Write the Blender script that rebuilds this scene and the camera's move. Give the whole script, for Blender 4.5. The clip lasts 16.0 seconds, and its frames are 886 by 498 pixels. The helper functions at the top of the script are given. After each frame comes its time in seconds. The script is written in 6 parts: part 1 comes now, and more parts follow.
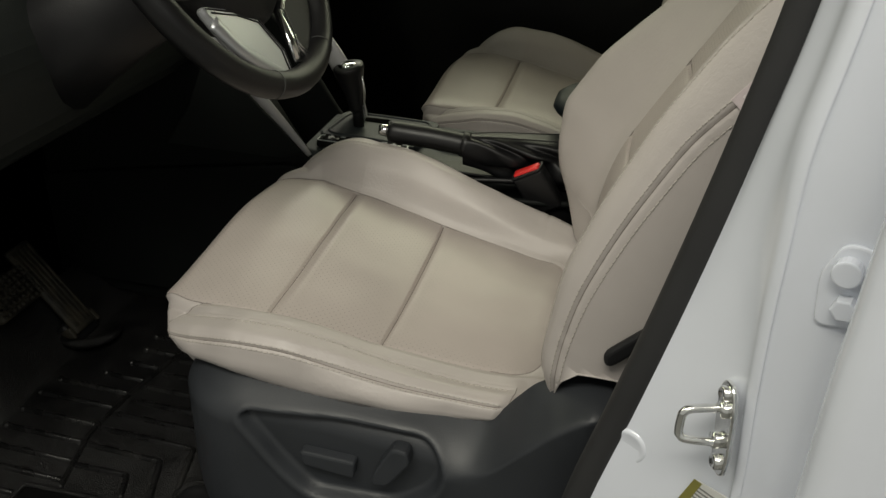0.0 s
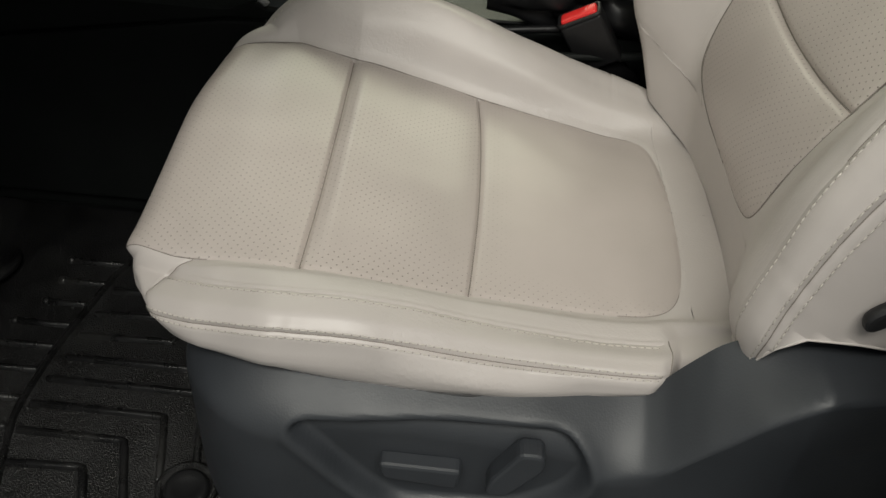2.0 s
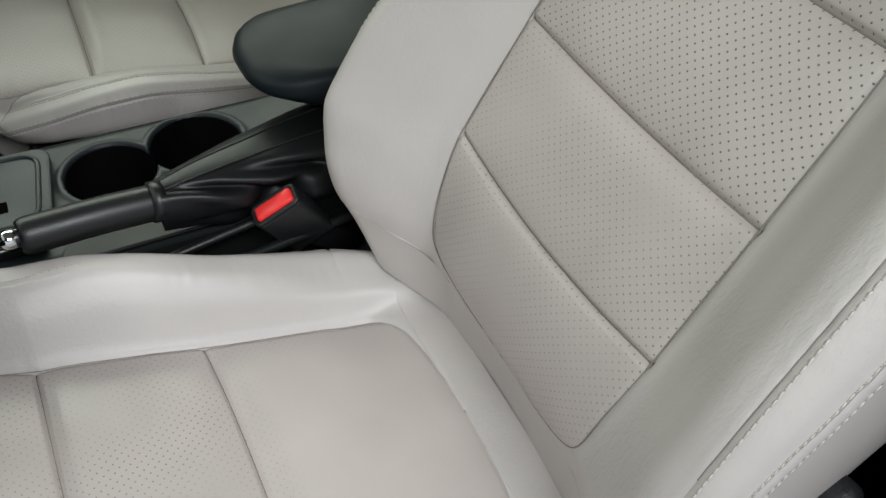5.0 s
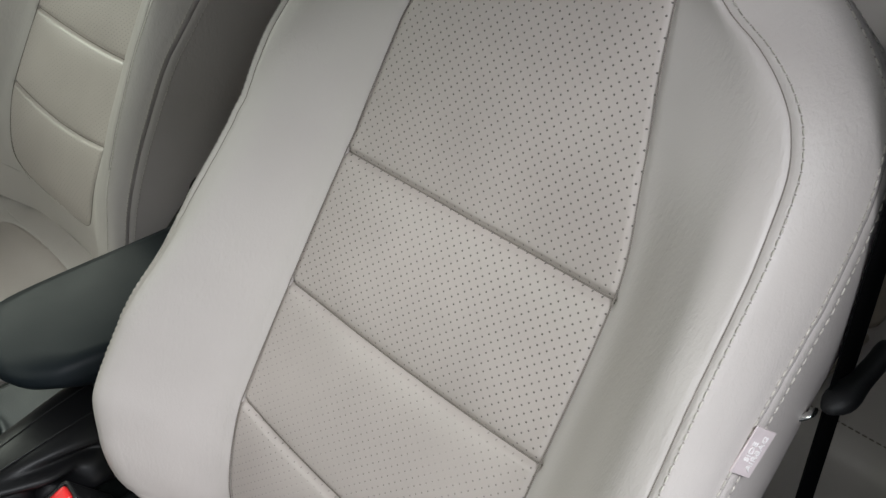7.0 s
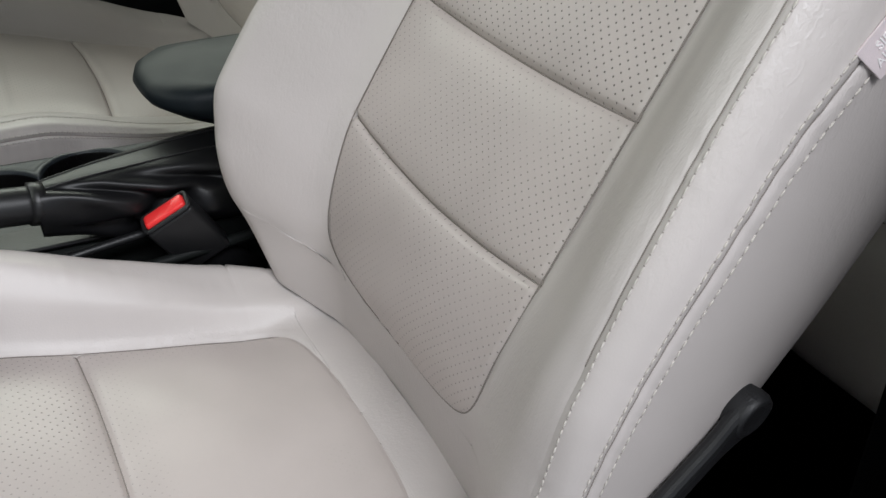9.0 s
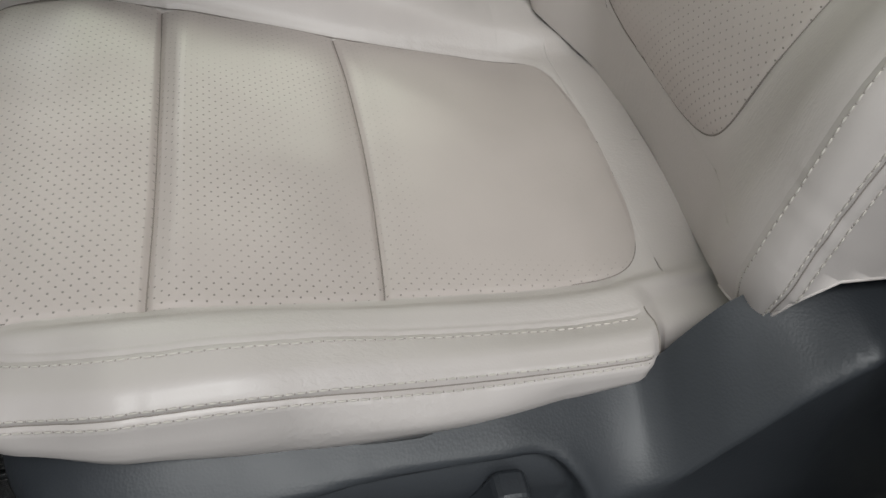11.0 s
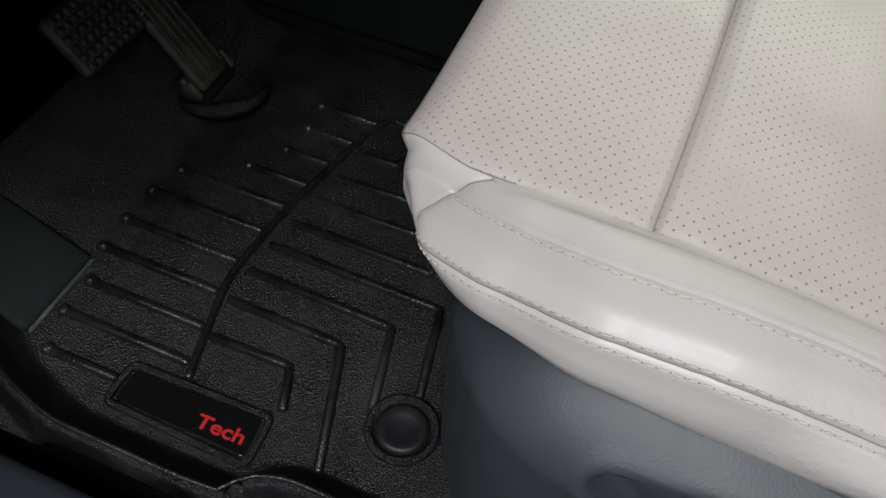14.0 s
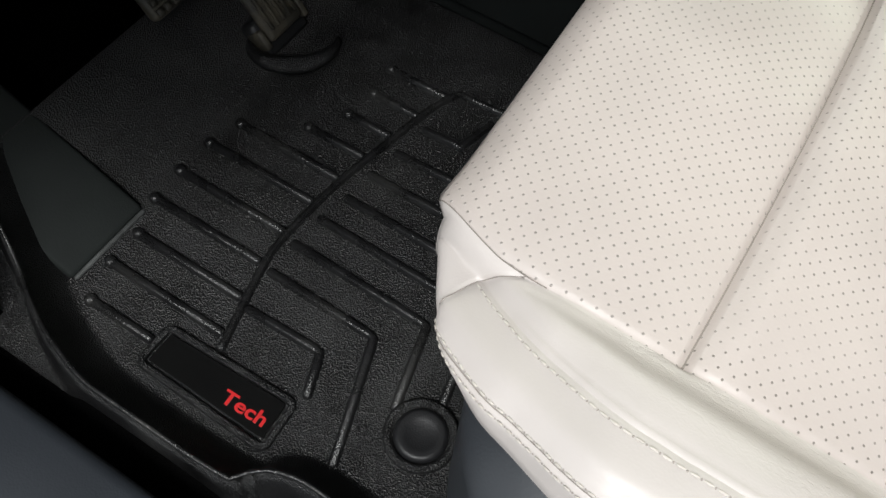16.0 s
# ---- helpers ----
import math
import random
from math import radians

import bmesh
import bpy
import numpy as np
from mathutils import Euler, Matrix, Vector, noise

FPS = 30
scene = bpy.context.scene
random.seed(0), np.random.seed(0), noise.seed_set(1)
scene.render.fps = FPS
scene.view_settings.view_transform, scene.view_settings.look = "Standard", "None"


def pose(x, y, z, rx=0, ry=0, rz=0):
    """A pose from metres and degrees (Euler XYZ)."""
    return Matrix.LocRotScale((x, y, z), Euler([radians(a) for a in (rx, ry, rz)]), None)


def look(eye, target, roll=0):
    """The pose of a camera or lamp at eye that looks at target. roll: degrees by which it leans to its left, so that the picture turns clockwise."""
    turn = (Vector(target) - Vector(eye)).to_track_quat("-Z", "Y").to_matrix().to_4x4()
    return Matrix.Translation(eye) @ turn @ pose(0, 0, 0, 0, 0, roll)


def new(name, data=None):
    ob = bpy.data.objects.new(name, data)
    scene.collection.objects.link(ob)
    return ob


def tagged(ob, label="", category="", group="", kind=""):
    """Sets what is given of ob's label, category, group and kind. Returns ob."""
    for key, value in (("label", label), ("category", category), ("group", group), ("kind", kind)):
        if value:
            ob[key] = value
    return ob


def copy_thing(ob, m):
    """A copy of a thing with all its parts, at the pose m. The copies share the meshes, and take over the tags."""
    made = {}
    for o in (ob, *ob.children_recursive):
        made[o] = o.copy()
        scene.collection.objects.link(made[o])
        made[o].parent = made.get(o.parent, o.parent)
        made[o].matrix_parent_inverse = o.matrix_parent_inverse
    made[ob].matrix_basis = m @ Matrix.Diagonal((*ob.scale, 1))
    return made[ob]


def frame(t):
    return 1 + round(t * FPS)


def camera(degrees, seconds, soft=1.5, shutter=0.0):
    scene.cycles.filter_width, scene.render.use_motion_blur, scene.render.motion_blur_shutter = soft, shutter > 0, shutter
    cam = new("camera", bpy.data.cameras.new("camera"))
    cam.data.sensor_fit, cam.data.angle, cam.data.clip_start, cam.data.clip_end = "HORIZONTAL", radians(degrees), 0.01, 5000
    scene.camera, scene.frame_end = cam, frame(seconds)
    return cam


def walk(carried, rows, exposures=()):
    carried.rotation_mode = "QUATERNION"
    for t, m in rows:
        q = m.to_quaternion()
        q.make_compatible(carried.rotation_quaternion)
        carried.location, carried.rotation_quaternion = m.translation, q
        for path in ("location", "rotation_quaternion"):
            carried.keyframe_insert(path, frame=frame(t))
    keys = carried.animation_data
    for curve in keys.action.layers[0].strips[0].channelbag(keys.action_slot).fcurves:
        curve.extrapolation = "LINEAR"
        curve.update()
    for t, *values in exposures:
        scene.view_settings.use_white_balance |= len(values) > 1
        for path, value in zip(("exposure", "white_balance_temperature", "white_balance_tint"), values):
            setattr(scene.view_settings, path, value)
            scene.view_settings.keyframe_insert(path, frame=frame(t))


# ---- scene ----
cam = camera(55.9, 16.0)
PATH = [
    (0, (0.09, -0.942, 0.935), (-0.286, 0.759, -0.048), 2.6),
    (0.5, (-0.011, -0.905, 0.9), (-0.308, 0.778, -0.14), 3.4),
    (1, (-0.092, -0.864, 0.891), (-0.267, 0.796, -0.211), 3.3),
    (1.5, (-0.146, -0.779, 0.843), (-0.219, 0.827, -0.346), 4.4),
    (2, (-0.18, -0.665, 0.832), (-0.175, 0.838, -0.487), 5.4),
    (2.5, (-0.211, -0.565, 0.846), (-0.159, 0.849, -0.567), 5.7),
    (3, (-0.258, -0.508, 0.871), (-0.167, 0.861, -0.585), 5.7),
    (3.5, (-0.271, -0.433, 0.853), (-0.141, 0.802, -0.450), 5.8),
    (4, (-0.226, -0.408, 0.87), (-0.022, 0.958, -0.577), 3.7),
    (4.5, (-0.2, -0.385, 0.928), (0.252, 0.923, -0.516), 3.7),
    (5, (-0.194, -0.37, 0.984), (0.49, 0.856, -0.441), 3.7),
    (7.3, (-0.174, -0.338, 1.067), (1.104, 0.764, -0.006), 4.6),
    (7.5, (-0.172, -0.348, 1.044), (1.133, 0.746, -0.004), 4.9),
    (8, (-0.166, -0.39, 0.981), (1.151, 0.706, -0.051), 4.9),
    (8.5, (-0.157, -0.432, 0.908), (0.957, 0.856, -0.14), 3.7),
    (9, (-0.182, -0.468, 0.836), (0.716, 0.946, -0.258), 4.7),
    (9.5, (-0.19, -0.493, 0.795), (0.505, 0.927, -0.429), 5.4),
    (10, (-0.203, -0.509, 0.758), (0.345, 0.898, -0.554), 5.1),
    (12.3, (-0.215, -0.511, 0.72), (-0.081, 0.828, -0.759), 5.6),
    (12.5, (-0.211, -0.505, 0.717), (-0.137, 0.82, -0.779), 5.5),
    (13, (-0.232, -0.502, 0.729), (-0.366, 0.772, -0.807), 5.8),
    (13.5, (-0.255, -0.486, 0.73), (-0.556, 0.734, -0.826), 5.4),
    (14, (-0.303, -0.469, 0.686), (-0.715, 0.705, -0.88), 4.5),
    (14.5, (-0.363, -0.413, 0.625), (-0.823, 0.689, -0.98), 5.2),
    (15, (-0.383, -0.363, 0.636), (-0.828, 0.627, -1.044), 6.9),
    (15.5, (-0.37, -0.35, 0.657), (-0.818, 0.586, -1.053), 6.8),
    (16, (-0.327, -0.37, 0.726), (-0.791, 0.54, -0.993), 6.0),
]
EXPOSURES = [(0, -0.9, 7200, 4), (0.5, -0.39, 7100, 1), (1, -0.33, 7100, 3), (1.5, -0.37, 7050, 5), (2, -0.49, 6850, 5), (2.5, -0.48, 6650, 5), (3.5, -0.71, 6400, 6), (4, -0.51, 6200, 7), (4.5, -0.38, 6150, 6), (5, -0.13, 6050, 5), (7.3, 0.02, 6080, 9), (7.5, 0.02, 6080, 9), (8, -0.1, 6100, 10), (8.5, -0.13, 6100, 10), (9.5, -0.13, 6000, 10), (10, -0.33, 6100, 9), (12.5, -0.51, 6400, 5), (13, -0.49, 6300, 6), (13.5, -0.46, 6300, 6), (14, -0.23, 6150, 8), (14.5, 0.23, 6200, 5), (15, 0.4, 6200, 6), (16, 0.4, 6350, 7)]
walk(cam, [(t, look(eye, target, roll)) for t, eye, target, roll in PATH], exposures=EXPOSURES)

# ---- world and light ----
world = bpy.data.worlds.new("workshop_air")
scene.world = world
world.use_nodes = True
bg = world.node_tree.nodes["Background"]
bg.inputs[0].default_value = (0.95, 0.97, 1.0, 1)
bg.inputs[1].default_value = 0.64


def area_lamp(name, eye, target, sx, sy, watts, colour=(1, 1, 1)):
    data = bpy.data.lights.new(name, "AREA")
    data.shape, data.size, data.size_y, data.energy, data.color = "RECTANGLE", sx, sy, watts, colour
    ob = new(name, data)
    ob.matrix_world = look(eye, target)
    return ob


# long ceiling tubes of the workshop outside the open door
area_lamp("workshop_tube_light", (-0.15, -1.75, 2.75), (-0.10, 0, 0.4), 2.2, 0.6, 98, (1.0, 0.98, 0.96))
# an added fill light with no known source, shining in through the far windows
area_lamp("far_side_fill_light", (0.1, 3.1, 2.25), (0.1, 0.7, 0.5), 4.0, 1.0, 105, (1.0, 0.975, 0.95))

# an unseen fill over the front of the car, added to brighten the backrests through the windscreen
area_lamp("windscreen_fill_light", (-2.9, 0.5, 2.5), (0.2, 0.3, 0.7), 3.2, 0.6, 46, (1.0, 0.97, 0.96))

# ---- materials ----


def material(name, colour, rough=0.5, metal=0.0, grain=0.0, grain_size=0.002, mottle=0.1, mottle_size=0.08, bump=0.2, spec=0.5, coat=0.0):
    """A principled material with fine grain in the relief and a soft change of tone at a larger scale."""
    m = bpy.data.materials.new(name)
    m.use_nodes = True
    nt = m.node_tree
    bs = nt.nodes["Principled BSDF"]
    bs.inputs["Roughness"].default_value = rough
    bs.inputs["Metallic"].default_value = metal
    bs.inputs["Specular IOR Level"].default_value = spec
    bs.inputs["Coat Weight"].default_value = coat
    co = nt.nodes.new("ShaderNodeTexCoord")
    n1 = nt.nodes.new("ShaderNodeTexNoise")
    n1.inputs["Scale"].default_value = 1 / mottle_size
    n1.inputs["Detail"].default_value = 6
    nt.links.new(co.outputs["Object"], n1.inputs["Vector"])
    ramp = nt.nodes.new("ShaderNodeMapRange")
    ramp.inputs[1].default_value, ramp.inputs[2].default_value = 0.3, 0.7
    ramp.inputs[3].default_value, ramp.inputs[4].default_value = 1 - mottle, 1 + mottle
    nt.links.new(n1.outputs["Fac"], ramp.inputs[0])
    mix = nt.nodes.new("ShaderNodeVectorMath")
    mix.operation = "SCALE"
    mix.inputs[0].default_value = colour
    nt.links.new(ramp.outputs[0], mix.inputs["Scale"])
    nt.links.new(mix.outputs[0], bs.inputs["Base Color"])
    rr = nt.nodes.new("ShaderNodeMapRange")
    rr.inputs[1].default_value, rr.inputs[2].default_value = 0.3, 0.7
    rr.inputs[3].default_value, rr.inputs[4].default_value = max(rough - 0.06, 0.02), min(rough + 0.06, 1)
    nt.links.new(n1.outputs["Fac"], rr.inputs[0])
    nt.links.new(rr.outputs[0], bs.inputs["Roughness"])
    if grain > 0:
        v = nt.nodes.new("ShaderNodeTexVoronoi")
        v.inputs["Scale"].default_value = 1 / grain_size
        nt.links.new(co.outputs["Object"], v.inputs["Vector"])
        b = nt.nodes.new("ShaderNodeBump")
        b.inputs["Strength"].default_value = bump
        b.inputs["Distance"].default_value = grain
        nt.links.new(v.outputs["Distance"], b.inputs["Height"])
        nt.links.new(b.outputs[0], bs.inputs["Normal"])
    return m


def perforated(name, colour, rough, pitch=0.0084, hole=0.095, worn=0.3, edge=0.0, seam=None, pore=(0.27, 0.24, 0.22)):
    """Leather with staggered rows of small punched holes, laid out by the panel's own flat pattern (UV in metres)."""
    m = material(name, colour, rough, grain=0.0004, grain_size=0.0022, mottle=0.085, mottle_size=0.16, bump=0.10)
    nt = m.node_tree
    bs = nt.nodes["Principled BSDF"]
    uv = nt.nodes.new("ShaderNodeUVMap")
    sep = nt.nodes.new("ShaderNodeSeparateXYZ")
    nt.links.new(uv.outputs[0], sep.inputs[0])

    def math_node(op, a, b=None):
        n = nt.nodes.new("ShaderNodeMath")
        n.operation = op
        for k, s in enumerate((a, b)):
            if s is None:
                continue
            if isinstance(s, (int, float)):
                n.inputs[k].default_value = s
            else:
                nt.links.new(s, n.inputs[k])
        return n.outputs[0]

    a = math_node("DIVIDE", sep.outputs[0], pitch)
    b = math_node("DIVIDE", sep.outputs[1], pitch)
    p = math_node("ADD", a, b)
    q = math_node("SUBTRACT", a, b)
    fp = math_node("SUBTRACT", math_node("FRACT", p), 0.5)
    fq = math_node("SUBTRACT", math_node("FRACT", q), 0.5)
    d = math_node("SQRT", math_node("ADD", math_node("MULTIPLY", fp, fp), math_node("MULTIPLY", fq, fq)))
    hole_fac = nt.nodes.new("ShaderNodeMapRange")
    hole_fac.interpolation_type = "SMOOTHSTEP"
    hole_fac.inputs[1].default_value, hole_fac.inputs[2].default_value = hole * 0.6, hole * 1.35
    nt.links.new(d, hole_fac.inputs[0])
    # where the hide is polished by use, the holes close up
    rub = nt.nodes.new("ShaderNodeTexNoise")
    rub.inputs["Scale"].default_value, rub.inputs["Detail"].default_value = 9, 1
    nt.links.new(uv.outputs[0], rub.inputs["Vector"])
    shown = nt.nodes.new("ShaderNodeMapRange")
    shown.interpolation_type = "SMOOTHSTEP"
    shown.inputs[1].default_value, shown.inputs[2].default_value = worn - 0.20, worn + 0.20
    nt.links.new(rub.outputs["Fac"], shown.inputs[0])
    vis = shown.outputs[0]
    if edge:
        rim = nt.nodes.new("ShaderNodeMapRange")
        rim.interpolation_type = "SMOOTHSTEP"
        rim.inputs[1].default_value, rim.inputs[2].default_value = edge - 0.035, edge + 0.004
        nt.links.new(math_node("ABSOLUTE", sep.outputs[1]), rim.inputs[0])
        vis = math_node("MAXIMUM", vis, rim.outputs[0])
    if seam is not None:
        strip_fac = nt.nodes.new("ShaderNodeMapRange")
        strip_fac.interpolation_type = "SMOOTHSTEP"
        strip_fac.inputs[1].default_value, strip_fac.inputs[2].default_value = 0.035, 0.008
        strip_fac.inputs[3].default_value, strip_fac.inputs[4].default_value = 0.0, 0.55
        nt.links.new(math_node("ABSOLUTE", math_node("SUBTRACT", sep.outputs[0], seam)), strip_fac.inputs[0])
        vis = math_node("MAXIMUM", vis, strip_fac.outputs[0])
    closed = math_node("SUBTRACT", 1.0, math_node("MULTIPLY", math_node("SUBTRACT", 1.0, hole_fac.outputs[0]), vis))
    base = bs.inputs["Base Color"].links[0].from_socket
    mx = nt.nodes.new("ShaderNodeMix")
    mx.data_type = "RGBA"
    mx.inputs[6].default_value = (*pore, 1)
    nt.links.new(closed, mx.inputs[0])
    nt.links.new(base, mx.inputs[7])
    nt.links.new(mx.outputs[2], bs.inputs["Base Color"])
    b2 = nt.nodes.new("ShaderNodeBump")
    b2.inputs["Strength"].default_value, b2.inputs["Distance"].default_value = 0.7, 0.0007
    nt.links.new(closed, b2.inputs["Height"])
    nt.links.new(bs.inputs["Normal"].links[0].from_socket, b2.inputs["Normal"])
    nt.links.new(b2.outputs[0], bs.inputs["Normal"])
    return m


LEATHER = (0.49, 0.450, 0.430)
INSERT = (0.455, 0.405, 0.380)


def leather(name, colour, rough):
    """Smooth hide, with patches of fine creases where it is bent in use."""
    m = material(name, colour, rough, grain=0.0004, grain_size=0.0017, mottle=0.04, mottle_size=0.10, bump=0.12)
    nt = m.node_tree
    bs = nt.nodes["Principled BSDF"]
    co = nt.nodes.new("ShaderNodeTexCoord")
    mp = nt.nodes.new("ShaderNodeMapping")
    mp.inputs["Scale"].default_value = (1.0, 1.6, 0.55)
    nt.links.new(co.outputs["Object"], mp.inputs["Vector"])
    fine = nt.nodes.new("ShaderNodeTexNoise")
    fine.inputs["Scale"].default_value, fine.inputs["Detail"].default_value, fine.inputs["Distortion"].default_value = 230, 3, 0.6
    nt.links.new(mp.outputs[0], fine.inputs["Vector"])
    patch = nt.nodes.new("ShaderNodeTexNoise")
    patch.inputs["Scale"].default_value, patch.inputs["Detail"].default_value = 7, 1
    nt.links.new(co.outputs["Object"], patch.inputs["Vector"])
    rng = nt.nodes.new("ShaderNodeMapRange")
    rng.interpolation_type = "SMOOTHSTEP"
    rng.inputs[1].default_value, rng.inputs[2].default_value, rng.inputs[4].default_value = 0.42, 0.64, 0.48
    nt.links.new(patch.outputs["Fac"], rng.inputs[0])
    b = nt.nodes.new("ShaderNodeBump")
    b.inputs["Distance"].default_value = 0.0012
    nt.links.new(rng.outputs[0], b.inputs["Strength"])
    nt.links.new(fine.outputs["Fac"], b.inputs["Height"])
    nt.links.new(bs.inputs["Normal"].links[0].from_socket, b.inputs["Normal"])
    nt.links.new(b.outputs[0], bs.inputs["Normal"])
    return m


M_leather = leather("beige_leather", LEATHER, 0.43)
M_perf = perforated("perforated_beige_leather", INSERT, 0.40, hole=0.113, worn=0.16, pore=(0.125, 0.112, 0.10))
M_perf_low = perforated("perforated_leather_rubbed", INSERT, 0.38, hole=0.100, worn=0.42, edge=0.130, pore=(0.20, 0.18, 0.16))
M_perf_front = perforated("perforated_leather_lightly_worn", INSERT, 0.36, hole=0.105, worn=0.34, edge=0.160, seam=-0.43, pore=(0.27, 0.25, 0.23))
M_perf_middle = perforated("perforated_leather_worn", INSERT, 0.36, hole=0.100, worn=0.46, edge=0.155, seam=-0.283, pore=(0.21, 0.19, 0.17))
M_perf_rear = perforated("perforated_leather_worn_smooth", INSERT, 0.38, worn=0.80, edge=0.150, seam=-0.141)
M_seam = material("dark_seam_brown", (0.22, 0.195, 0.175), 0.8, mottle=0.1)
M_console = material("console_plastic", (0.0150, 0.0195, 0.0235), 0.5, grain=0.0005, grain_size=0.0016, mottle=0.08, bump=0.3)
M_pit = material("needle_hole_shade", (0.30, 0.27, 0.245), 0.8, mottle=0.1)
M_thread = material("beige_thread", (0.50, 0.465, 0.425), 0.7, mottle=0.1)
M_shield = material("charcoal_grained_plastic", (0.0285, 0.0315, 0.0365), 0.44, grain=0.0004, grain_size=0.0018, mottle=0.12, bump=0.17, spec=0.46)
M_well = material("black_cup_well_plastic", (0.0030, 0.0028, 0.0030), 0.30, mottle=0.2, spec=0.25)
M_vinyl = material("dark_armrest_vinyl", (0.0085, 0.0120, 0.0150), 0.5, grain=0.0004, grain_size=0.0016, mottle=0.06, bump=0.15, spec=0.18)
M_dash = material("dashboard_plastic", (0.0165, 0.0190, 0.0180), 0.55, grain=0.0005, grain_size=0.0016, mottle=0.1, bump=0.3, spec=0.22)
M_gaiter = material("thin_black_gaiter_leather", (0.005, 0.005, 0.0058), 0.42, grain=0.0004, grain_size=0.002, mottle=0.1, bump=0.15, spec=0.34)
M_black = material("black_plastic", (0.011, 0.011, 0.012), 0.45, grain=0.0004, grain_size=0.0015, mottle=0.15, bump=0.3, spec=0.35)
M_trim = material("dark_grey_plastic", (0.0068, 0.0080, 0.0078), 0.6, grain=0.0005, grain_size=0.0016, mottle=0.1, bump=0.3, spec=0.14)
M_rubber = material("black_mat_rubber", (0.0060, 0.0060, 0.0064), 0.40, grain=0.0014, grain_size=0.0015, mottle=0.7, mottle_size=0.05, bump=0.85, spec=0.44)
M_midgrey = material("mid_grey_plastic", (0.05, 0.053, 0.052), 0.6, grain=0.0006, grain_size=0.002, mottle=0.4, mottle_size=0.02)
M_rib = material("black_rib_rubber", (0.0085, 0.0085, 0.0090), 0.28, grain=0.0007, grain_size=0.0014, mottle=0.4, mottle_size=0.03, bump=0.50, spec=0.46)
M_carpet = material("black_carpet", (0.0022, 0.0022, 0.0022), 0.95, grain=0.002, grain_size=0.002, mottle=0.3, bump=0.8, spec=0.02)
M_blackleather = material("black_leather", (0.0075, 0.0075, 0.0082), 0.42, grain=0.0005, grain_size=0.002, mottle=0.1, bump=0.14)
M_red = material("red_button_plastic", (0.75, 0.03, 0.03), 0.35, mottle=0.03)
M_fin = material("silver_painted_plastic", (0.50, 0.50, 0.51), 0.32, metal=0.12, mottle=0.04)
M_silver = material("satin_silver_trim", (0.54, 0.55, 0.57), 0.38, metal=0.76, mottle=0.04)
M_chrome = material("chrome", (0.85, 0.85, 0.86), 0.1, metal=1.0, mottle=0.02)
M_white = material("white_car_paint", (0.735, 0.765, 0.840), 0.16, mottle=0.03, mottle_size=0.2, coat=0.8)
M_zinc = material("zinc_plated_steel", (0.82, 0.82, 0.80), 0.20, metal=1.0, mottle=0.15, mottle_size=0.01)
M_seal = material("black_rubber_seal", (0.02, 0.02, 0.021), 0.6, grain=0.0004, grain_size=0.001, mottle=0.15)
M_tag = material("pale_pink_label_cloth", (0.62, 0.54, 0.55), 0.8, grain=0.0004, grain_size=0.0008, mottle=0.06, mottle_size=0.01)
M_tagtext = material("white_print", (0.85, 0.82, 0.82), 0.7, mottle=0.02)
M_redtext = material("red_print", (0.50, 0.016, 0.018), 0.4, mottle=0.05)
M_gloss = material("glossy_black_plate", (0.006, 0.006, 0.006), 0.12, mottle=0.1)
M_grey = material("grey_door_plastic", (0.017, 0.020, 0.025), 0.6, grain=0.0005, grain_size=0.002, mottle=0.06, spec=0.3)
M_belt = material("black_belt_webbing", (0.004, 0.004, 0.0045), 0.85, grain=0.0006, grain_size=0.0012, mottle=0.1, spec=0.06)
M_roof = material("grey_headlining", (0.52, 0.51, 0.49), 0.9, grain=0.0005, grain_size=0.002, mottle=0.05)
M_glass = bpy.data.materials.new("green_tinted_glass")
M_glass.use_nodes = True
_nt = M_glass.node_tree
_tr, _gl, _mx = _nt.nodes.new("ShaderNodeBsdfTransparent"), _nt.nodes.new("ShaderNodeBsdfGlossy"), _nt.nodes.new("ShaderNodeMixShader")
_tr.inputs[0].default_value = (0.925, 0.95, 0.87, 1)
_gl.inputs["Roughness"].default_value = 0.02
_mx.inputs[0].default_value = 0.05
_nt.links.new(_tr.outputs[0], _mx.inputs[1])
_nt.links.new(_gl.outputs[0], _mx.inputs[2])
_nt.links.new(_mx.outputs[0], _nt.nodes["Material Output"].inputs[0])
M_privacy = M_glass.copy()
M_privacy.name = "dark_privacy_glass"
M_privacy.node_tree.nodes["Transparent BSDF"].inputs[0].default_value = (0.16, 0.17, 0.16, 1)
M_pedal = material("worn_pedal_rubber", (0.026, 0.024, 0.019), 0.6, grain=0.001, grain_size=0.004, mottle=0.4, mottle_size=0.02)
M_icon = material("white_switch_print", (0.70, 0.70, 0.70), 0.5, mottle=0.05)


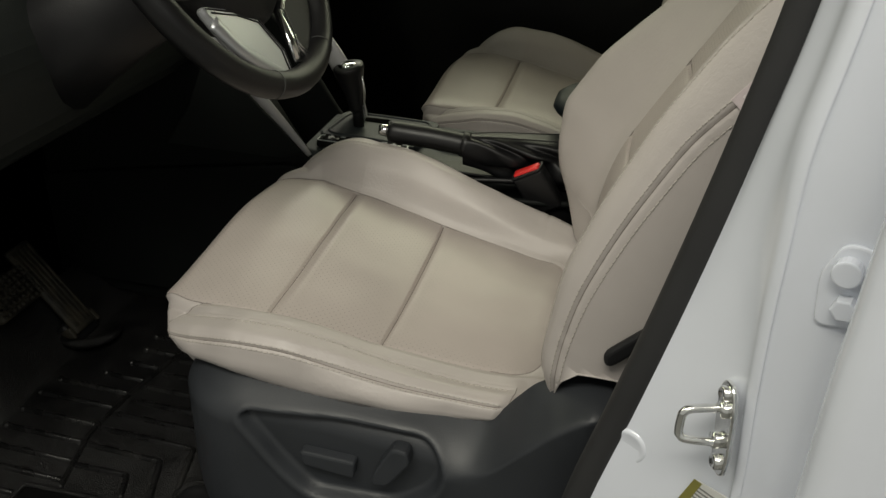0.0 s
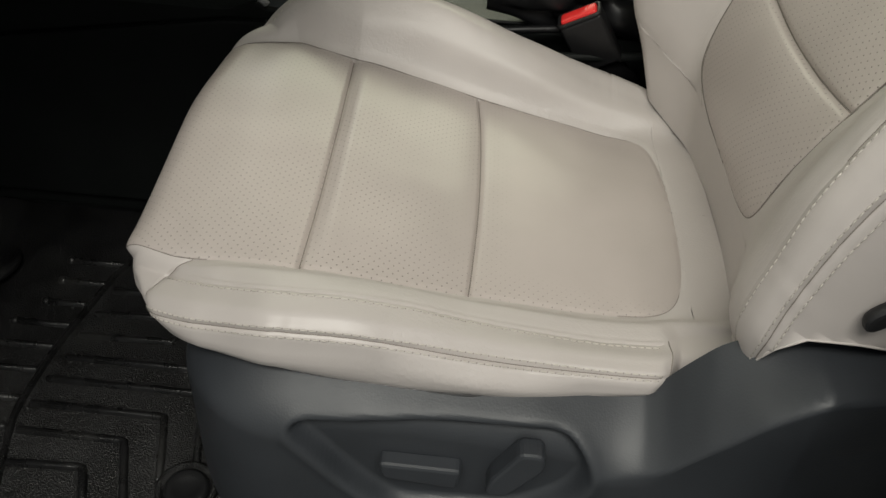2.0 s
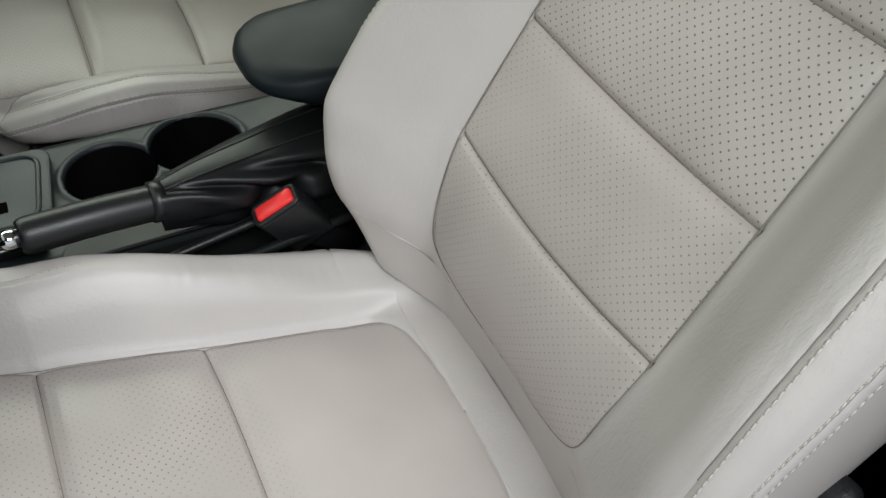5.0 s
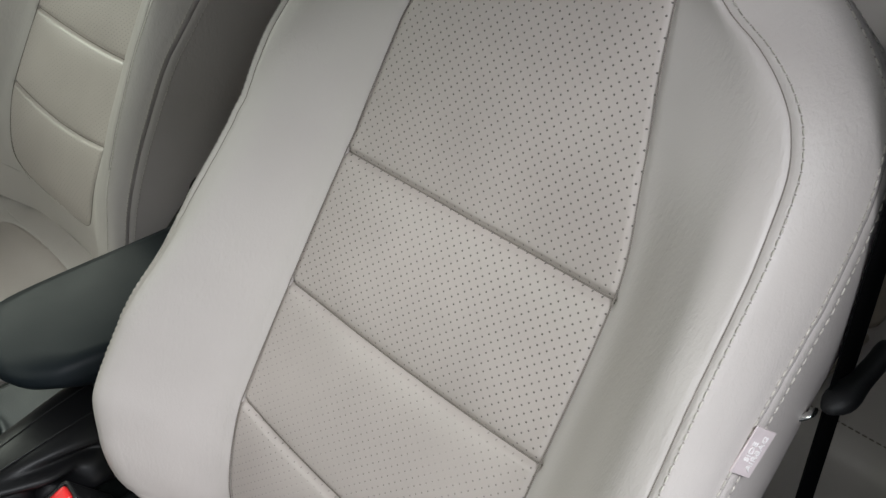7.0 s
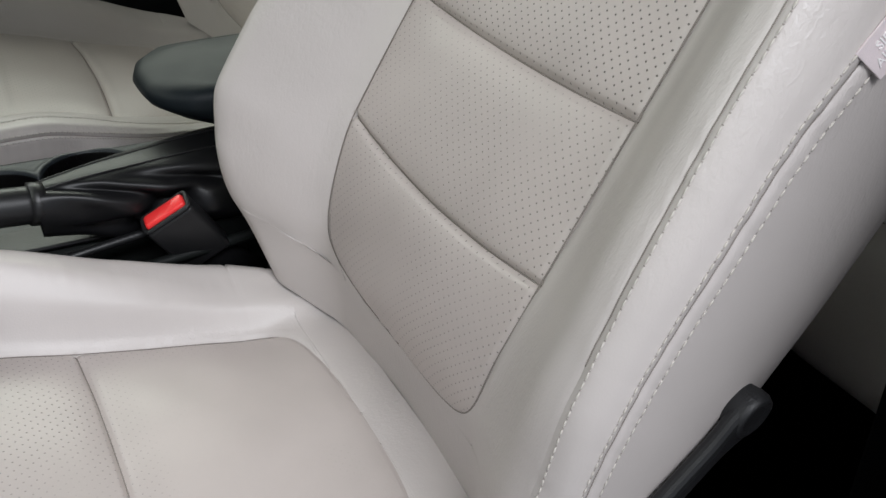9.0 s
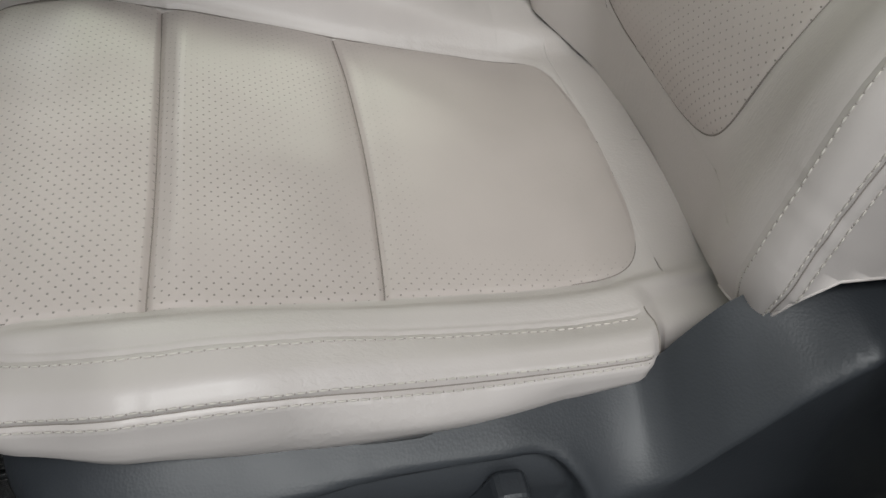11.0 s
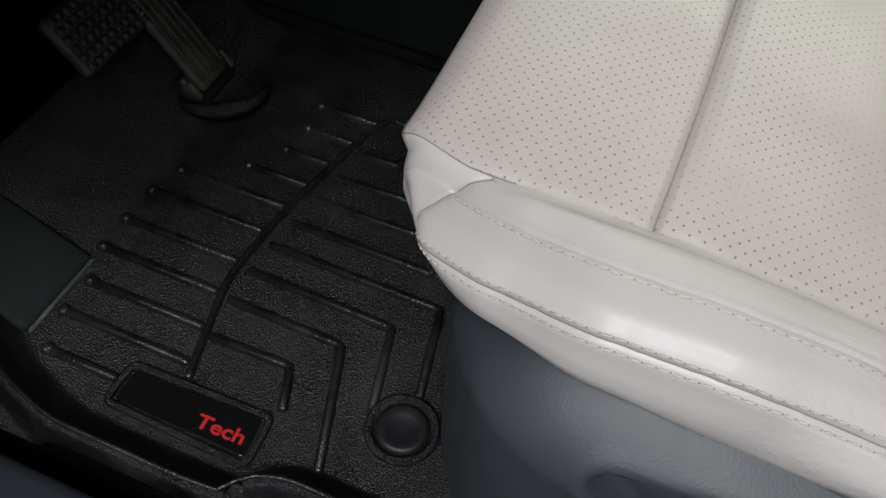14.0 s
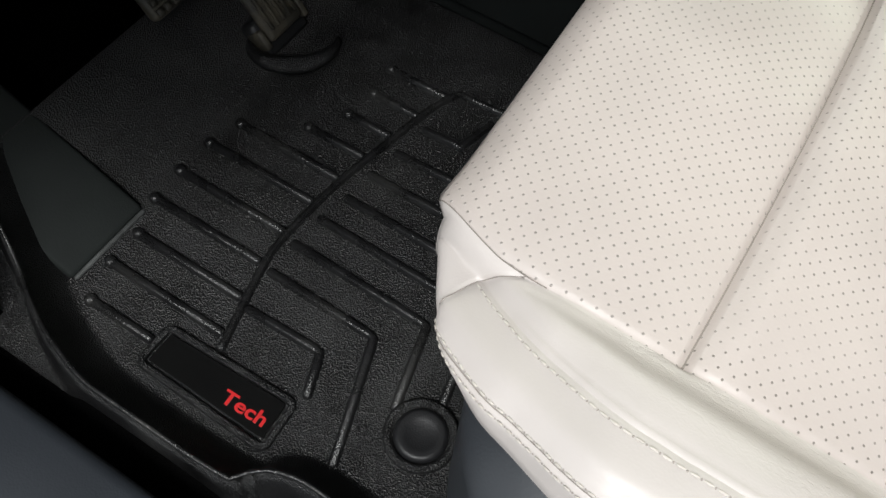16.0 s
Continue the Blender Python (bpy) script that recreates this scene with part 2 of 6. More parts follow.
def dusty(m, colour, amount, size, lo=0.45, hi=0.72):
    """Dry dust lying in patches on a material; it also dulls the gloss."""
    nt = m.node_tree
    bs = nt.nodes["Principled BSDF"]
    co = nt.nodes.new("ShaderNodeTexCoord")
    n = nt.nodes.new("ShaderNodeTexNoise")
    n.inputs["Scale"].default_value, n.inputs["Detail"].default_value = 1 / size, 5
    nt.links.new(co.outputs["Object"], n.inputs["Vector"])
    fine = nt.nodes.new("ShaderNodeTexNoise")
    fine.inputs["Scale"].default_value, fine.inputs["Detail"].default_value = 420, 2
    nt.links.new(co.outputs["Object"], fine.inputs["Vector"])
    both = nt.nodes.new("ShaderNodeMath")
    both.operation = "MULTIPLY_ADD"
    both.inputs[1].default_value = 0.35
    nt.links.new(fine.outputs["Fac"], both.inputs[0])
    nt.links.new(n.outputs["Fac"], both.inputs[2])
    fac = nt.nodes.new("ShaderNodeMapRange")
    fac.interpolation_type = "SMOOTHSTEP"
    fac.inputs[1].default_value, fac.inputs[2].default_value, fac.inputs[4].default_value = lo + 0.175, hi + 0.175, amount
    nt.links.new(both.outputs[0], fac.inputs[0])
    mx = nt.nodes.new("ShaderNodeMix")
    mx.data_type = "RGBA"
    mx.inputs[7].default_value = (*colour, 1)
    nt.links.new(fac.outputs[0], mx.inputs[0])
    nt.links.new(bs.inputs["Base Color"].links[0].from_socket, mx.inputs[6])
    nt.links.new(mx.outputs[2], bs.inputs["Base Color"])
    return m


dusty(M_rubber, (0.055, 0.055, 0.050), 0.12, 0.10)
dusty(M_rib, (0.075, 0.074, 0.068), 0.20, 0.10)
dusty(M_pedal, (0.085, 0.074, 0.052), 0.6, 0.03, 0.40, 0.65)

# ---- mesh helpers ----


def curve_fn(*pairs):
    """A smooth curve through the pairs that never overshoots them (monotone cubic)."""
    xs = np.array(pairs[0::2], float)
    ys = np.array(pairs[1::2], float)
    h = np.diff(xs)
    d = np.diff(ys) / h
    s = np.zeros(len(xs))
    for i in range(1, len(xs) - 1):
        if d[i - 1] * d[i] > 0:
            w1, w2 = 2 * h[i] + h[i - 1], h[i] + 2 * h[i - 1]
            s[i] = (w1 + w2) / (w1 / d[i - 1] + w2 / d[i])
    s[0], s[-1] = d[0], d[-1]

    def at(x):
        x = np.clip(np.asarray(x, float), xs[0], xs[-1])
        i = np.clip(np.searchsorted(xs, x) - 1, 0, len(h) - 1)
        t = (x - xs[i]) / h[i]
        return (ys[i] * (1 + 2 * t) * (1 - t) ** 2 + h[i] * s[i] * t * (1 - t) ** 2
                + ys[i + 1] * t * t * (3 - 2 * t) + h[i] * s[i + 1] * t * t * (t - 1))

    return at


def as_mesh(name, verts, faces, mat, smooth=True, uvs=None):
    me = bpy.data.meshes.new(name)
    me.from_pydata([tuple(map(float, v)) for v in verts], [], [tuple(map(int, f)) for f in faces])
    if smooth:
        me.polygons.foreach_set("use_smooth", [True] * len(me.polygons))
    if uvs is not None:
        layer = me.uv_layers.new(name="UVMap")
        idx = np.zeros(len(me.loops), int)
        me.loops.foreach_get("vertex_index", idx)
        layer.data.foreach_set("uv", np.asarray(uvs, float)[idx].ravel())
    me.materials.append(mat)
    me.validate()
    me.update()
    return me


def part(name, me, parent=None, label="", m=None):
    """Links a mesh (or a bmesh's mesh) as one object under its thing."""
    ob = new(name, me)
    if parent is not None:
        ob.parent = parent
    if m is not None:
        ob.matrix_basis = m
    if label:
        tagged(ob, label=label)
    return ob


def thing(name, label, category, group="", kind="", at=(0, 0, 0)):
    ob = new(name)
    ob.location = at
    ob.empty_display_size = 0.02
    return tagged(ob, label=label, category=category, group=group, kind=kind)


def from_bm(name, bm, mat, smooth=True):
    bmesh.ops.recalc_face_normals(bm, faces=bm.faces)
    me = bpy.data.meshes.new(name)
    bm.to_mesh(me)
    bm.free()
    if smooth:
        me.polygons.foreach_set("use_smooth", [True] * len(me.polygons))
    me.materials.append(mat)
    return me


def box(name, mat, lo, hi, bevel=0.004, seg=2, m=None):
    bm = bmesh.new()
    bmesh.ops.create_cube(bm, size=1)
    for v in bm.verts:
        v.co = Vector([(lo[k] + hi[k]) / 2 + v.co[k] * (hi[k] - lo[k]) for k in range(3)])
    if bevel:
        bmesh.ops.bevel(bm, geom=bm.edges[:], offset=bevel, segments=seg, affect="EDGES", profile=0.5)
    if m is not None:
        bm.transform(m)
    return from_bm(name, bm, mat, smooth=bool(bevel))


def prism(name, mat, pts, depth, bevel=0.003, m=None, seg=2):
    """A flat outline in x, y, raised to a depth in z, with rounded rims."""
    bm = bmesh.new()
    vs = [bm.verts.new((x, y, 0)) for x, y in pts]
    face = bm.faces.new(vs)
    ret = bmesh.ops.extrude_face_region(bm, geom=[face])
    up = [v for v in ret["geom"] if isinstance(v, bmesh.types.BMVert)]
    bmesh.ops.translate(bm, verts=up, vec=(0, 0, depth))
    bmesh.ops.recalc_face_normals(bm, faces=bm.faces)
    if bevel:
        rim = [e for e in bm.edges if abs(e.verts[0].co.z - e.verts[1].co.z) < 1e-6]
        bmesh.ops.bevel(bm, geom=rim, offset=bevel, segments=seg, affect="EDGES", profile=0.5)
    if m is not None:
        bm.transform(m)
    return from_bm(name, bm, mat, smooth=False)


def rounded(pts, r, n=5):
    """A polygon with its corners rounded."""
    out = []
    k = len(pts)
    for i in range(k):
        p, a, b = Vector(pts[i]), Vector(pts[i - 1]), Vector(pts[(i + 1) % k])
        ra = min(r, (a - p).length * 0.45)
        rb = min(r, (b - p).length * 0.45)
        s, e = p + (a - p).normalized() * ra, p + (b - p).normalized() * rb
        for j in range(n + 1):
            t = j / n
            out.append(tuple((1 - t) ** 2 * s + 2 * t * (1 - t) * p + t * t * e))
    return out


def sweep(name, mat, path, radius, seg=8, closed=False, flat=1.0, up=(0, 0, 1), ends=True):
    """A tube along a path. radius: a number or one a point. flat: squeeze along up."""
    path = [Vector(p) for p in path]
    n = len(path)
    rad = [radius] * n if isinstance(radius, (int, float)) else list(radius)
    verts, faces = [], []
    up = Vector(up)
    for i, p in enumerate(path):
        a = path[(i - 1) % n] if closed or i else path[0]
        b = path[(i + 1) % n] if closed or i < n - 1 else path[-1]
        d = (b - a).normalized()
        side = d.cross(up)
        side = side.normalized() if side.length > 1e-4 else d.orthogonal().normalized()
        top = side.cross(d).normalized()
        for k in range(seg):
            an = 2 * math.pi * k / seg
            verts.append(p + side * math.cos(an) * rad[i] + top * math.sin(an) * rad[i] * flat)
    for i in range(n if closed else n - 1):
        for k in range(seg):
            a, b = i * seg + k, i * seg + (k + 1) % seg
            c, d = ((i + 1) % n) * seg + (k + 1) % seg, ((i + 1) % n) * seg + k
            faces.append((a, b, c, d))
    if not closed and ends:
        faces.append(tuple(range(seg - 1, -1, -1)))
        faces.append(tuple(range((n - 1) * seg, n * seg)))
    return as_mesh(name, verts, faces, mat)


def spline(pts, per=8, closed=False):
    """Points along a Catmull-Rom curve through pts."""
    pts = [Vector(p) for p in pts]
    n = len(pts)
    out = []
    for i in range(n if closed else n - 1):
        g = [pts[(i + k) % n] if closed else pts[min(max(i + k, 0), n - 1)] for k in (-1, 0, 1, 2)]
        for j in range(per):
            t = j / per
            out.append(0.5 * (2 * g[1] + (g[2] - g[0]) * t + (2 * g[0] - 5 * g[1] + 4 * g[2] - g[3]) * t * t + (3 * g[1] - g[0] - 3 * g[2] + g[3]) * t ** 3))
    if not closed:
        out.append(pts[-1])
    return out


def lathe(name, mat, profile, seg=32, m=None):
    """A turned body from (radius, height) pairs round z."""
    verts, faces = [], []
    for r, z in profile:
        for k in range(seg):
            a = 2 * math.pi * k / seg
            verts.append(Vector((r * math.cos(a), r * math.sin(a), z)))
    for i in range(len(profile) - 1):
        for k in range(seg):
            faces.append((i * seg + k, i * seg + (k + 1) % seg, (i + 1) * seg + (k + 1) % seg, (i + 1) * seg + k))
    faces.append(tuple(range((len(profile) - 1) * seg, len(profile) * seg)))
    if m is not None:
        verts = [m @ v for v in verts]
    return as_mesh(name, verts, faces, mat)


def lettering(name, text, size, mat, m, parent, thick=0.0003, bold=0.0):
    cu = bpy.data.curves.new(name, "FONT")
    cu.body, cu.size, cu.extrude = text, size, thick
    cu.offset = bold
    cu.align_x, cu.align_y = "CENTER", "CENTER"
    cu.materials.append(mat)
    ob = new(name, cu)
    ob.parent = parent
    ob.matrix_basis = m
    return ob


def near(d, w):
    return np.exp(-((d / w) ** 2))


def spread(lo, hi, step, marks=(), fine=(0.001, 0.0022, 0.004, 0.0065, 0.01)):
    """Even samples from lo to hi, with extra ones close to the marks."""
    v = list(np.linspace(lo, hi, max(2, int((hi - lo) / step) + 1)))
    for k in marks:
        v.append(k)
        for f in fine:
            v += [k - f, k + f]
    v = sorted(x for x in v if lo - 1e-9 <= x <= hi + 1e-9)
    out = [v[0]]
    for x in v[1:]:
        if x - out[-1] > 0.0006:
            out.append(x)
    return np.array(out)


def grid_faces(nr, nc, r0, r1, c0, c1, keep=None):
    """Faces of a grid's rows r0..r1 and columns c0..c1, renumbered, with the vertices that they use."""
    r = np.arange(r0, r1)
    c = np.arange(c0, c1)
    rr, cc = np.meshgrid(r, c, indexing="ij")
    f = np.stack([rr * nc + cc, rr * nc + cc + 1, (rr + 1) * nc + cc + 1, (rr + 1) * nc + cc], -1)
    if keep is not None:
        f = f[keep[r0:r1, c0:c1]]
    f = f.reshape(-1, 4)
    used, inv = np.unique(f, return_inverse=True)
    return used, inv.reshape(-1, 4)


def normals_of(P):
    a = np.gradient(P, axis=0)
    b = np.gradient(P, axis=1)
    n = np.cross(a, b)
    return n / (np.linalg.norm(n, axis=-1, keepdims=True) + 1e-12)


def stitch_line(name, pts, parent, length=0.0042, gap=0.0022, r=0.0006, mat=None):
    """A row of separate small stitches along a line."""
    pts = [Vector(p) for p in pts]
    acc = [0.0]
    for a, b in zip(pts, pts[1:]):
        acc.append(acc[-1] + (b - a).length)

    def at(s):
        i = min(max(int(np.searchsorted(acc, s)) - 1, 0), len(pts) - 2)
        t = (s - acc[i]) / max(acc[i + 1] - acc[i], 1e-9)
        return pts[i].lerp(pts[i + 1], min(max(t, 0), 1))

    verts, faces = [], []
    s = 0.0
    while s + length < acc[-1]:
        a, b = at(s), at(s + length)
        d = (b - a).normalized()
        u = d.orthogonal().normalized()
        v = d.cross(u)
        base = len(verts)
        for p, k in ((a, 0.5), (a.lerp(b, 0.25), 1), (a.lerp(b, 0.75), 1), (b, 0.5)):
            for w in range(5):
                an = 2 * math.pi * w / 5
                verts.append(p + (u * math.cos(an) + v * math.sin(an)) * r * k)
        for i in range(3):
            for w in range(5):
                faces.append((base + i * 5 + w, base + i * 5 + (w + 1) % 5, base + (i + 1) * 5 + (w + 1) % 5, base + (i + 1) * 5 + w))
        s += length + gap
    return part(name, as_mesh(name, verts, faces, mat or M_thread), parent)


def needle_holes(pts, nors, parent, pitch=0.0064, r=0.00065):
    """Small darker caps between the stitches of a row, coloured for the shade inside punched pits."""
    pts, nors = [Vector(p) for p in pts], [Vector(n).normalized() for n in nors]
    verts, faces, left = [], [], pitch * 0.8
    for i in range(len(pts) - 1):
        step = (pts[i + 1] - pts[i]).length
        while left <= step and step > 1e-6:
            p = pts[i].lerp(pts[i + 1], left / step)
            d = (pts[i + 1] - pts[i]).normalized()
            n = (nors[i] - d * nors[i].dot(d)).normalized()
            e = n.cross(d)
            base = len(verts)
            verts += [p + n * 0.00035] + [p + (d * 0.85 * math.cos(a) + e * 1.15 * math.sin(a)) * r - n * 0.0003 for a in [math.pi * k / 4 for k in range(8)]]
            faces += [(base, base + 1 + k, base + 1 + (k + 1) % 8) for k in range(8)]
            left += pitch
        left -= step
    return part("needle_row", as_mesh("needle_row", verts, faces, M_pit), parent)

# ---- the front seats ----
S1, S2, REAR = -0.295, -0.153, 0.046  # cushion seams, from the front to the back
A_y = curve_fn(-0.45, 0.150, -0.42, 0.158, -0.40, 0.164, -0.376, 0.166, -0.30, 0.168, -0.2, 0.163, -0.15, 0.158, -0.05, 0.150, 0.0, 0.143, 0.09, 0.135)
A_z = curve_fn(-0.45, 0.350, -0.40, 0.356, -0.35, 0.362, -0.295, 0.362, -0.22, 0.351, -0.15, 0.338, -0.05, 0.322, 0.005, 0.316, 0.05, 0.320, 0.09, 0.318)
B_y = curve_fn(-0.45, 0.154, -0.42, 0.166, -0.40, 0.180, -0.375, 0.199, -0.35, 0.212, -0.3, 0.223, -0.25, 0.225, -0.2, 0.217, -0.15, 0.207, -0.1, 0.200, -0.02, 0.193, -0.004, 0.191, 0.005, 0.187, 0.013, 0.179, 0.020, 0.174, 0.09, 0.165)
B_z = curve_fn(-0.45, 0.344, -0.42, 0.345, -0.40, 0.353, -0.375, 0.372, -0.35, 0.386, -0.3, 0.398, -0.25, 0.397, -0.2, 0.383, -0.15, 0.363, -0.1, 0.349, -0.02, 0.334, -0.004, 0.333, 0.005, 0.331, 0.020, 0.325, 0.09, 0.322)
C_y = curve_fn(-0.45, 0.158, -0.42, 0.172, -0.40, 0.192, -0.375, 0.220, -0.35, 0.241, -0.3, 0.256, -0.25, 0.255, -0.2, 0.247, -0.15, 0.239, -0.1, 0.233, -0.02, 0.229, -0.004, 0.228, 0.003, 0.224, 0.010, 0.219, 0.018, 0.211, 0.09, 0.206)
C_z = curve_fn(-0.45, 0.330, -0.42, 0.328, -0.40, 0.332, -0.375, 0.352, -0.35, 0.371, -0.3, 0.386, -0.25, 0.383, -0.2, 0.369, -0.15, 0.354, -0.1, 0.343, -0.02, 0.336, -0.004, 0.335, 0.004, 0.331, 0.018, 0.317, 0.09, 0.315)
D_y = curve_fn(-0.45, 0.152, -0.42, 0.165, -0.40, 0.184, -0.375, 0.210, -0.35, 0.231, -0.3, 0.244, -0.25, 0.250, -0.2, 0.252, -0.15, 0.250, -0.1, 0.241, -0.02, 0.226, -0.004, 0.225, 0.003, 0.220, 0.010, 0.215, 0.018, 0.208, 0.09, 0.203)
D_z = curve_fn(-0.45, 0.295, -0.40, 0.300, -0.35, 0.312, -0.3, 0.316, -0.25, 0.317, -0.2, 0.319, -0.15, 0.318, -0.1, 0.308, -0.02, 0.303, 0.09, 0.300)

# the driver's entry side is sat flatter: lower, and drawn in at the nose
LOW_B = curve_fn(-0.45, 0.006, -0.42, 0.010, -0.40, 0.016, -0.375, 0.020, -0.35, 0.018, -0.30, 0.013, -0.2, 0.009, -0.1, 0.006, 0.0, 0.003, 0.09, 0.0)
IN_B = curve_fn(-0.45, 0.0, -0.42, 0.012, -0.40, 0.017, -0.375, 0.015, -0.35, 0.010, -0.30, 0.005, 0.09, 0.003)
LOW_C = curve_fn(-0.45, 0.006, -0.42, 0.008, -0.40, 0.008, -0.375, 0.013, -0.35, 0.016, -0.30, 0.012, -0.2, 0.005, 0.0, 0.002, 0.09, 0.0)
IN_D = curve_fn(-0.45, 0.0, -0.40, 0.010, -0.375, 0.022, -0.35, 0.022, -0.30, 0.010, -0.2, 0.002, 0.09, 0.0)
# the far side of the front edge stands prouder than the side that is sat on
RISE = curve_fn(-0.45, 0.020, -0.40, 0.018, -0.295, 0.009, -0.15, 0.003, 0.0, 0.0, 0.09, 0.0)
TALL = curve_fn(-0.45, 0.0, -0.40, 0.004, -0.37, 0.013, -0.33, 0.021, -0.30, 0.020, -0.25, 0.022, -0.2, 0.030, -0.15, 0.035, -0.1, 0.032, -0.05, 0.024, 0.0, 0.015, 0.03, 0.011, 0.06, 0.006, 0.09, 0.003)


def section(knots, c):
    """y and height along one cross-section, from knots (c, y, h)."""
    k = np.array(knots)
    flat_y, flat_h = [], []
    for a, b, d in k:
        flat_y += [a, b]
        flat_h += [a, d]
    return curve_fn(*flat_y)(c), curve_fn(*flat_h)(c)


# on the near side the front panel's seam turns in, so that the corner piece wraps round the front
TURN = curve_fn(-0.45, 0.015, -0.435, 0.010, -0.415, 0.004, -0.395, 0.0005, -0.385, 0.0, 0.1, 0.0)
PUFF = 0.0006  # how far the corner pieces swell


def seat_cushion(seat):
    xs = spread(-0.447, 0.088, 0.0032, marks=(S1, S2, -0.390, 0.004, 0.014))
    xs = np.unique(np.concatenate([xs, REAR - np.geomspace(0.0003, 0.01, 14), np.linspace(REAR - 0.06, REAR - 0.006, 40), [REAR, REAR + 0.001, REAR + 0.003, REAR + 0.006]]))
    inner = spread(0, 1, 0.05, marks=(1,), fine=(0.006, 0.014, 0.025, 0.04, 0.065))
    z1 = spread(0, 1, 0.08, marks=(0, 1), fine=(0.02, 0.045, 0.08, 0.13))
    zC = spread(0, 1, 0.1, marks=(0, 1), fine=(0.03, 0.07, 0.12))
    zD = spread(0, 1, 0.1, marks=(0,), fine=(0.02, 0.05, 0.1))
    half = len(inner) + len(z1) + len(zC) + len(zD) - 3
    nc = 2 * half - 1
    P = np.zeros((len(xs), nc, 3))
    disp = np.zeros((len(xs), nc))
    iA, iB, iC = len(inner) - 1, len(inner) + len(z1) - 2, len(inner) + len(z1) + len(zC) - 3
    for r, x in enumerate(xs):
        t = min(max((x + 0.012) / (REAR + 0.012), 0), 1)
        cA = (1 - t ** 3.0) ** (1 / 3.0)
        for side in (-1, 1):
            tall = float(TALL(x)) if side > 0 else 0.0
            # the rounding over of the front edge
            q = min(max((x + 0.447) / 0.03, 0), 1)
            drop = -0.020 * (1 - math.sqrt(1 - (1 - q) ** 2))
            crown = 0.006
            wide = float(np.clip((-0.29 - x) / 0.08, 0, 1)) * 0.020 if side > 0 else 0.0
            yA, yB, yC, yD = A_y(x) + wide, B_y(x) + 0.8 * wide, C_y(x) + 0.7 * wide, D_y(x) + 0.7 * wide
            if side < 0:
                yA = yA - float(TURN(x))
            hB, hC = float(B_z(x)), float(C_z(x))
            if side > 0 and x > 0.0:
                k = x / 0.09
                yB, yC, yD, hB, hC = 0.191 - 0.020 * k, 0.228 - 0.030 * k, 0.225 - 0.035 * k, 0.333 - 0.006 * k, 0.335 - 0.008 * k
            if side < 0:
                hB, hC, yB, yD = hB - float(LOW_B(x)), hC - float(LOW_C(x)), yB - float(IN_B(x)), yD - float(IN_D(x))
                yC = yC - 0.3 * float(IN_D(x))
            knots = [(-1, -yA, A_z(x)), (0, 0, A_z(x) + crown), (1, yA, A_z(x)), (1.5, 0.45 * yA + 0.55 * yB, A_z(x) * 0.36 + hB * 0.64 + (0.003 if side > 0 else 0.005) + tall * 0.6), (2, yB, hB + tall),
                     (2.5, (yB + yC) / 2 + 0.003, (hB + hC) / 2 + 0.006 + tall), (3, yC, hC + tall * 0.8), (3.5, max(yC, yD) + 0.004, (hC + D_z(x)) / 2), (4, yD, D_z(x)), (4.6, yD - 0.045, D_z(x) - 0.020)]
            c = np.concatenate([inner * cA, (cA + z1 * (2 - cA))[1:], (2 + zC)[1:], (3 + 1.6 * zD)[1:]])
            y, z = section(knots, c)
            z = z + drop * np.clip(4.2 - c, 0, 1)
            ins = np.concatenate([np.ones(len(inner)), np.zeros(half - len(inner))])
            d = np.zeros(half)
            ya = np.interp(cA, c, y)
            # puffed panels between seams, narrow sewn grooves
            for a, b in ((-0.46, S1), (S1, S2), (S2, REAR)):
                if a <= x <= b:
                    d += ins * 0.0065 * (1 - abs(2 * (x - a) / (b - a) - 1) ** 4) * (1 - np.clip(np.abs(y) / max(ya, 1e-3), 0, 1) ** 4)
            d -= ins * 0.0038 * (near(x - S1, 0.0022) + 0.8 * near(x - S2, 0.0022)) + ins * 0.0016 * near(x - S1, 0.012) - ins * (0.0030 * near(x - S1 - 0.017, 0.009) + 0.0010 * near(x - S2 - 0.010, 0.006)) * (1 - np.clip(np.abs(y) / max(ya, 1e-3), 0, 1) ** 6)
            out = c > cA + 1e-6
            if x > -0.390:
                stop = (1.0 if x < 0.002 or side > 0 else 0.0) * min((x + 0.390) / 0.03, 1) * (1.0 if side < 0 else float(np.clip((-0.22 - x) / 0.03, 0, 1)))
                d -= stop * (0.0011 * near(y - yB, 0.0015) + 0.0007 * near(y - yB + 0.005, 0.0015)) * out
                arc = np.hypot(y - yC, z - hC - tall * 0.8)
                d -= stop * 0.0017 * near(arc, 0.0014) * (c > 1.5)
                d += stop * (0.0013 * near(arc - 0.0045, 0.0026) - 0.0008 * near(arc - 0.009, 0.0014)) * (c > 1.5)
            d -= (0.0012 if side < 0 else 0.0) * near(x + 0.390, 0.002) * out
            # the hide puckers along the sewn lines
            if x > -0.385:
                pucker = np.array([noise.noise(Vector((x * 120, yy * 30, side * 5.0))) for yy in y])
                d += 0.0007 * pucker * (near(y - yB, 0.010) * out + near(np.hypot(y - yC, z - hC - tall * 0.8), 0.012) * (c > 1.5))
                d += 0.0006 * pucker * near(y - ya, 0.012)
            # soft creases and sag in the worn hide
            d += 0.0016 * np.array([noise.noise(Vector((x * 14, yy * side * 18, 3.1))) for yy in y])
            cols = half - 1 + side * np.arange(half)
            bow = (0.006 * near(x - S2, 0.09) + 0.002 * near(x - S1, 0.06)) * np.clip(1 - (y / 0.16) ** 2, 0, 1)
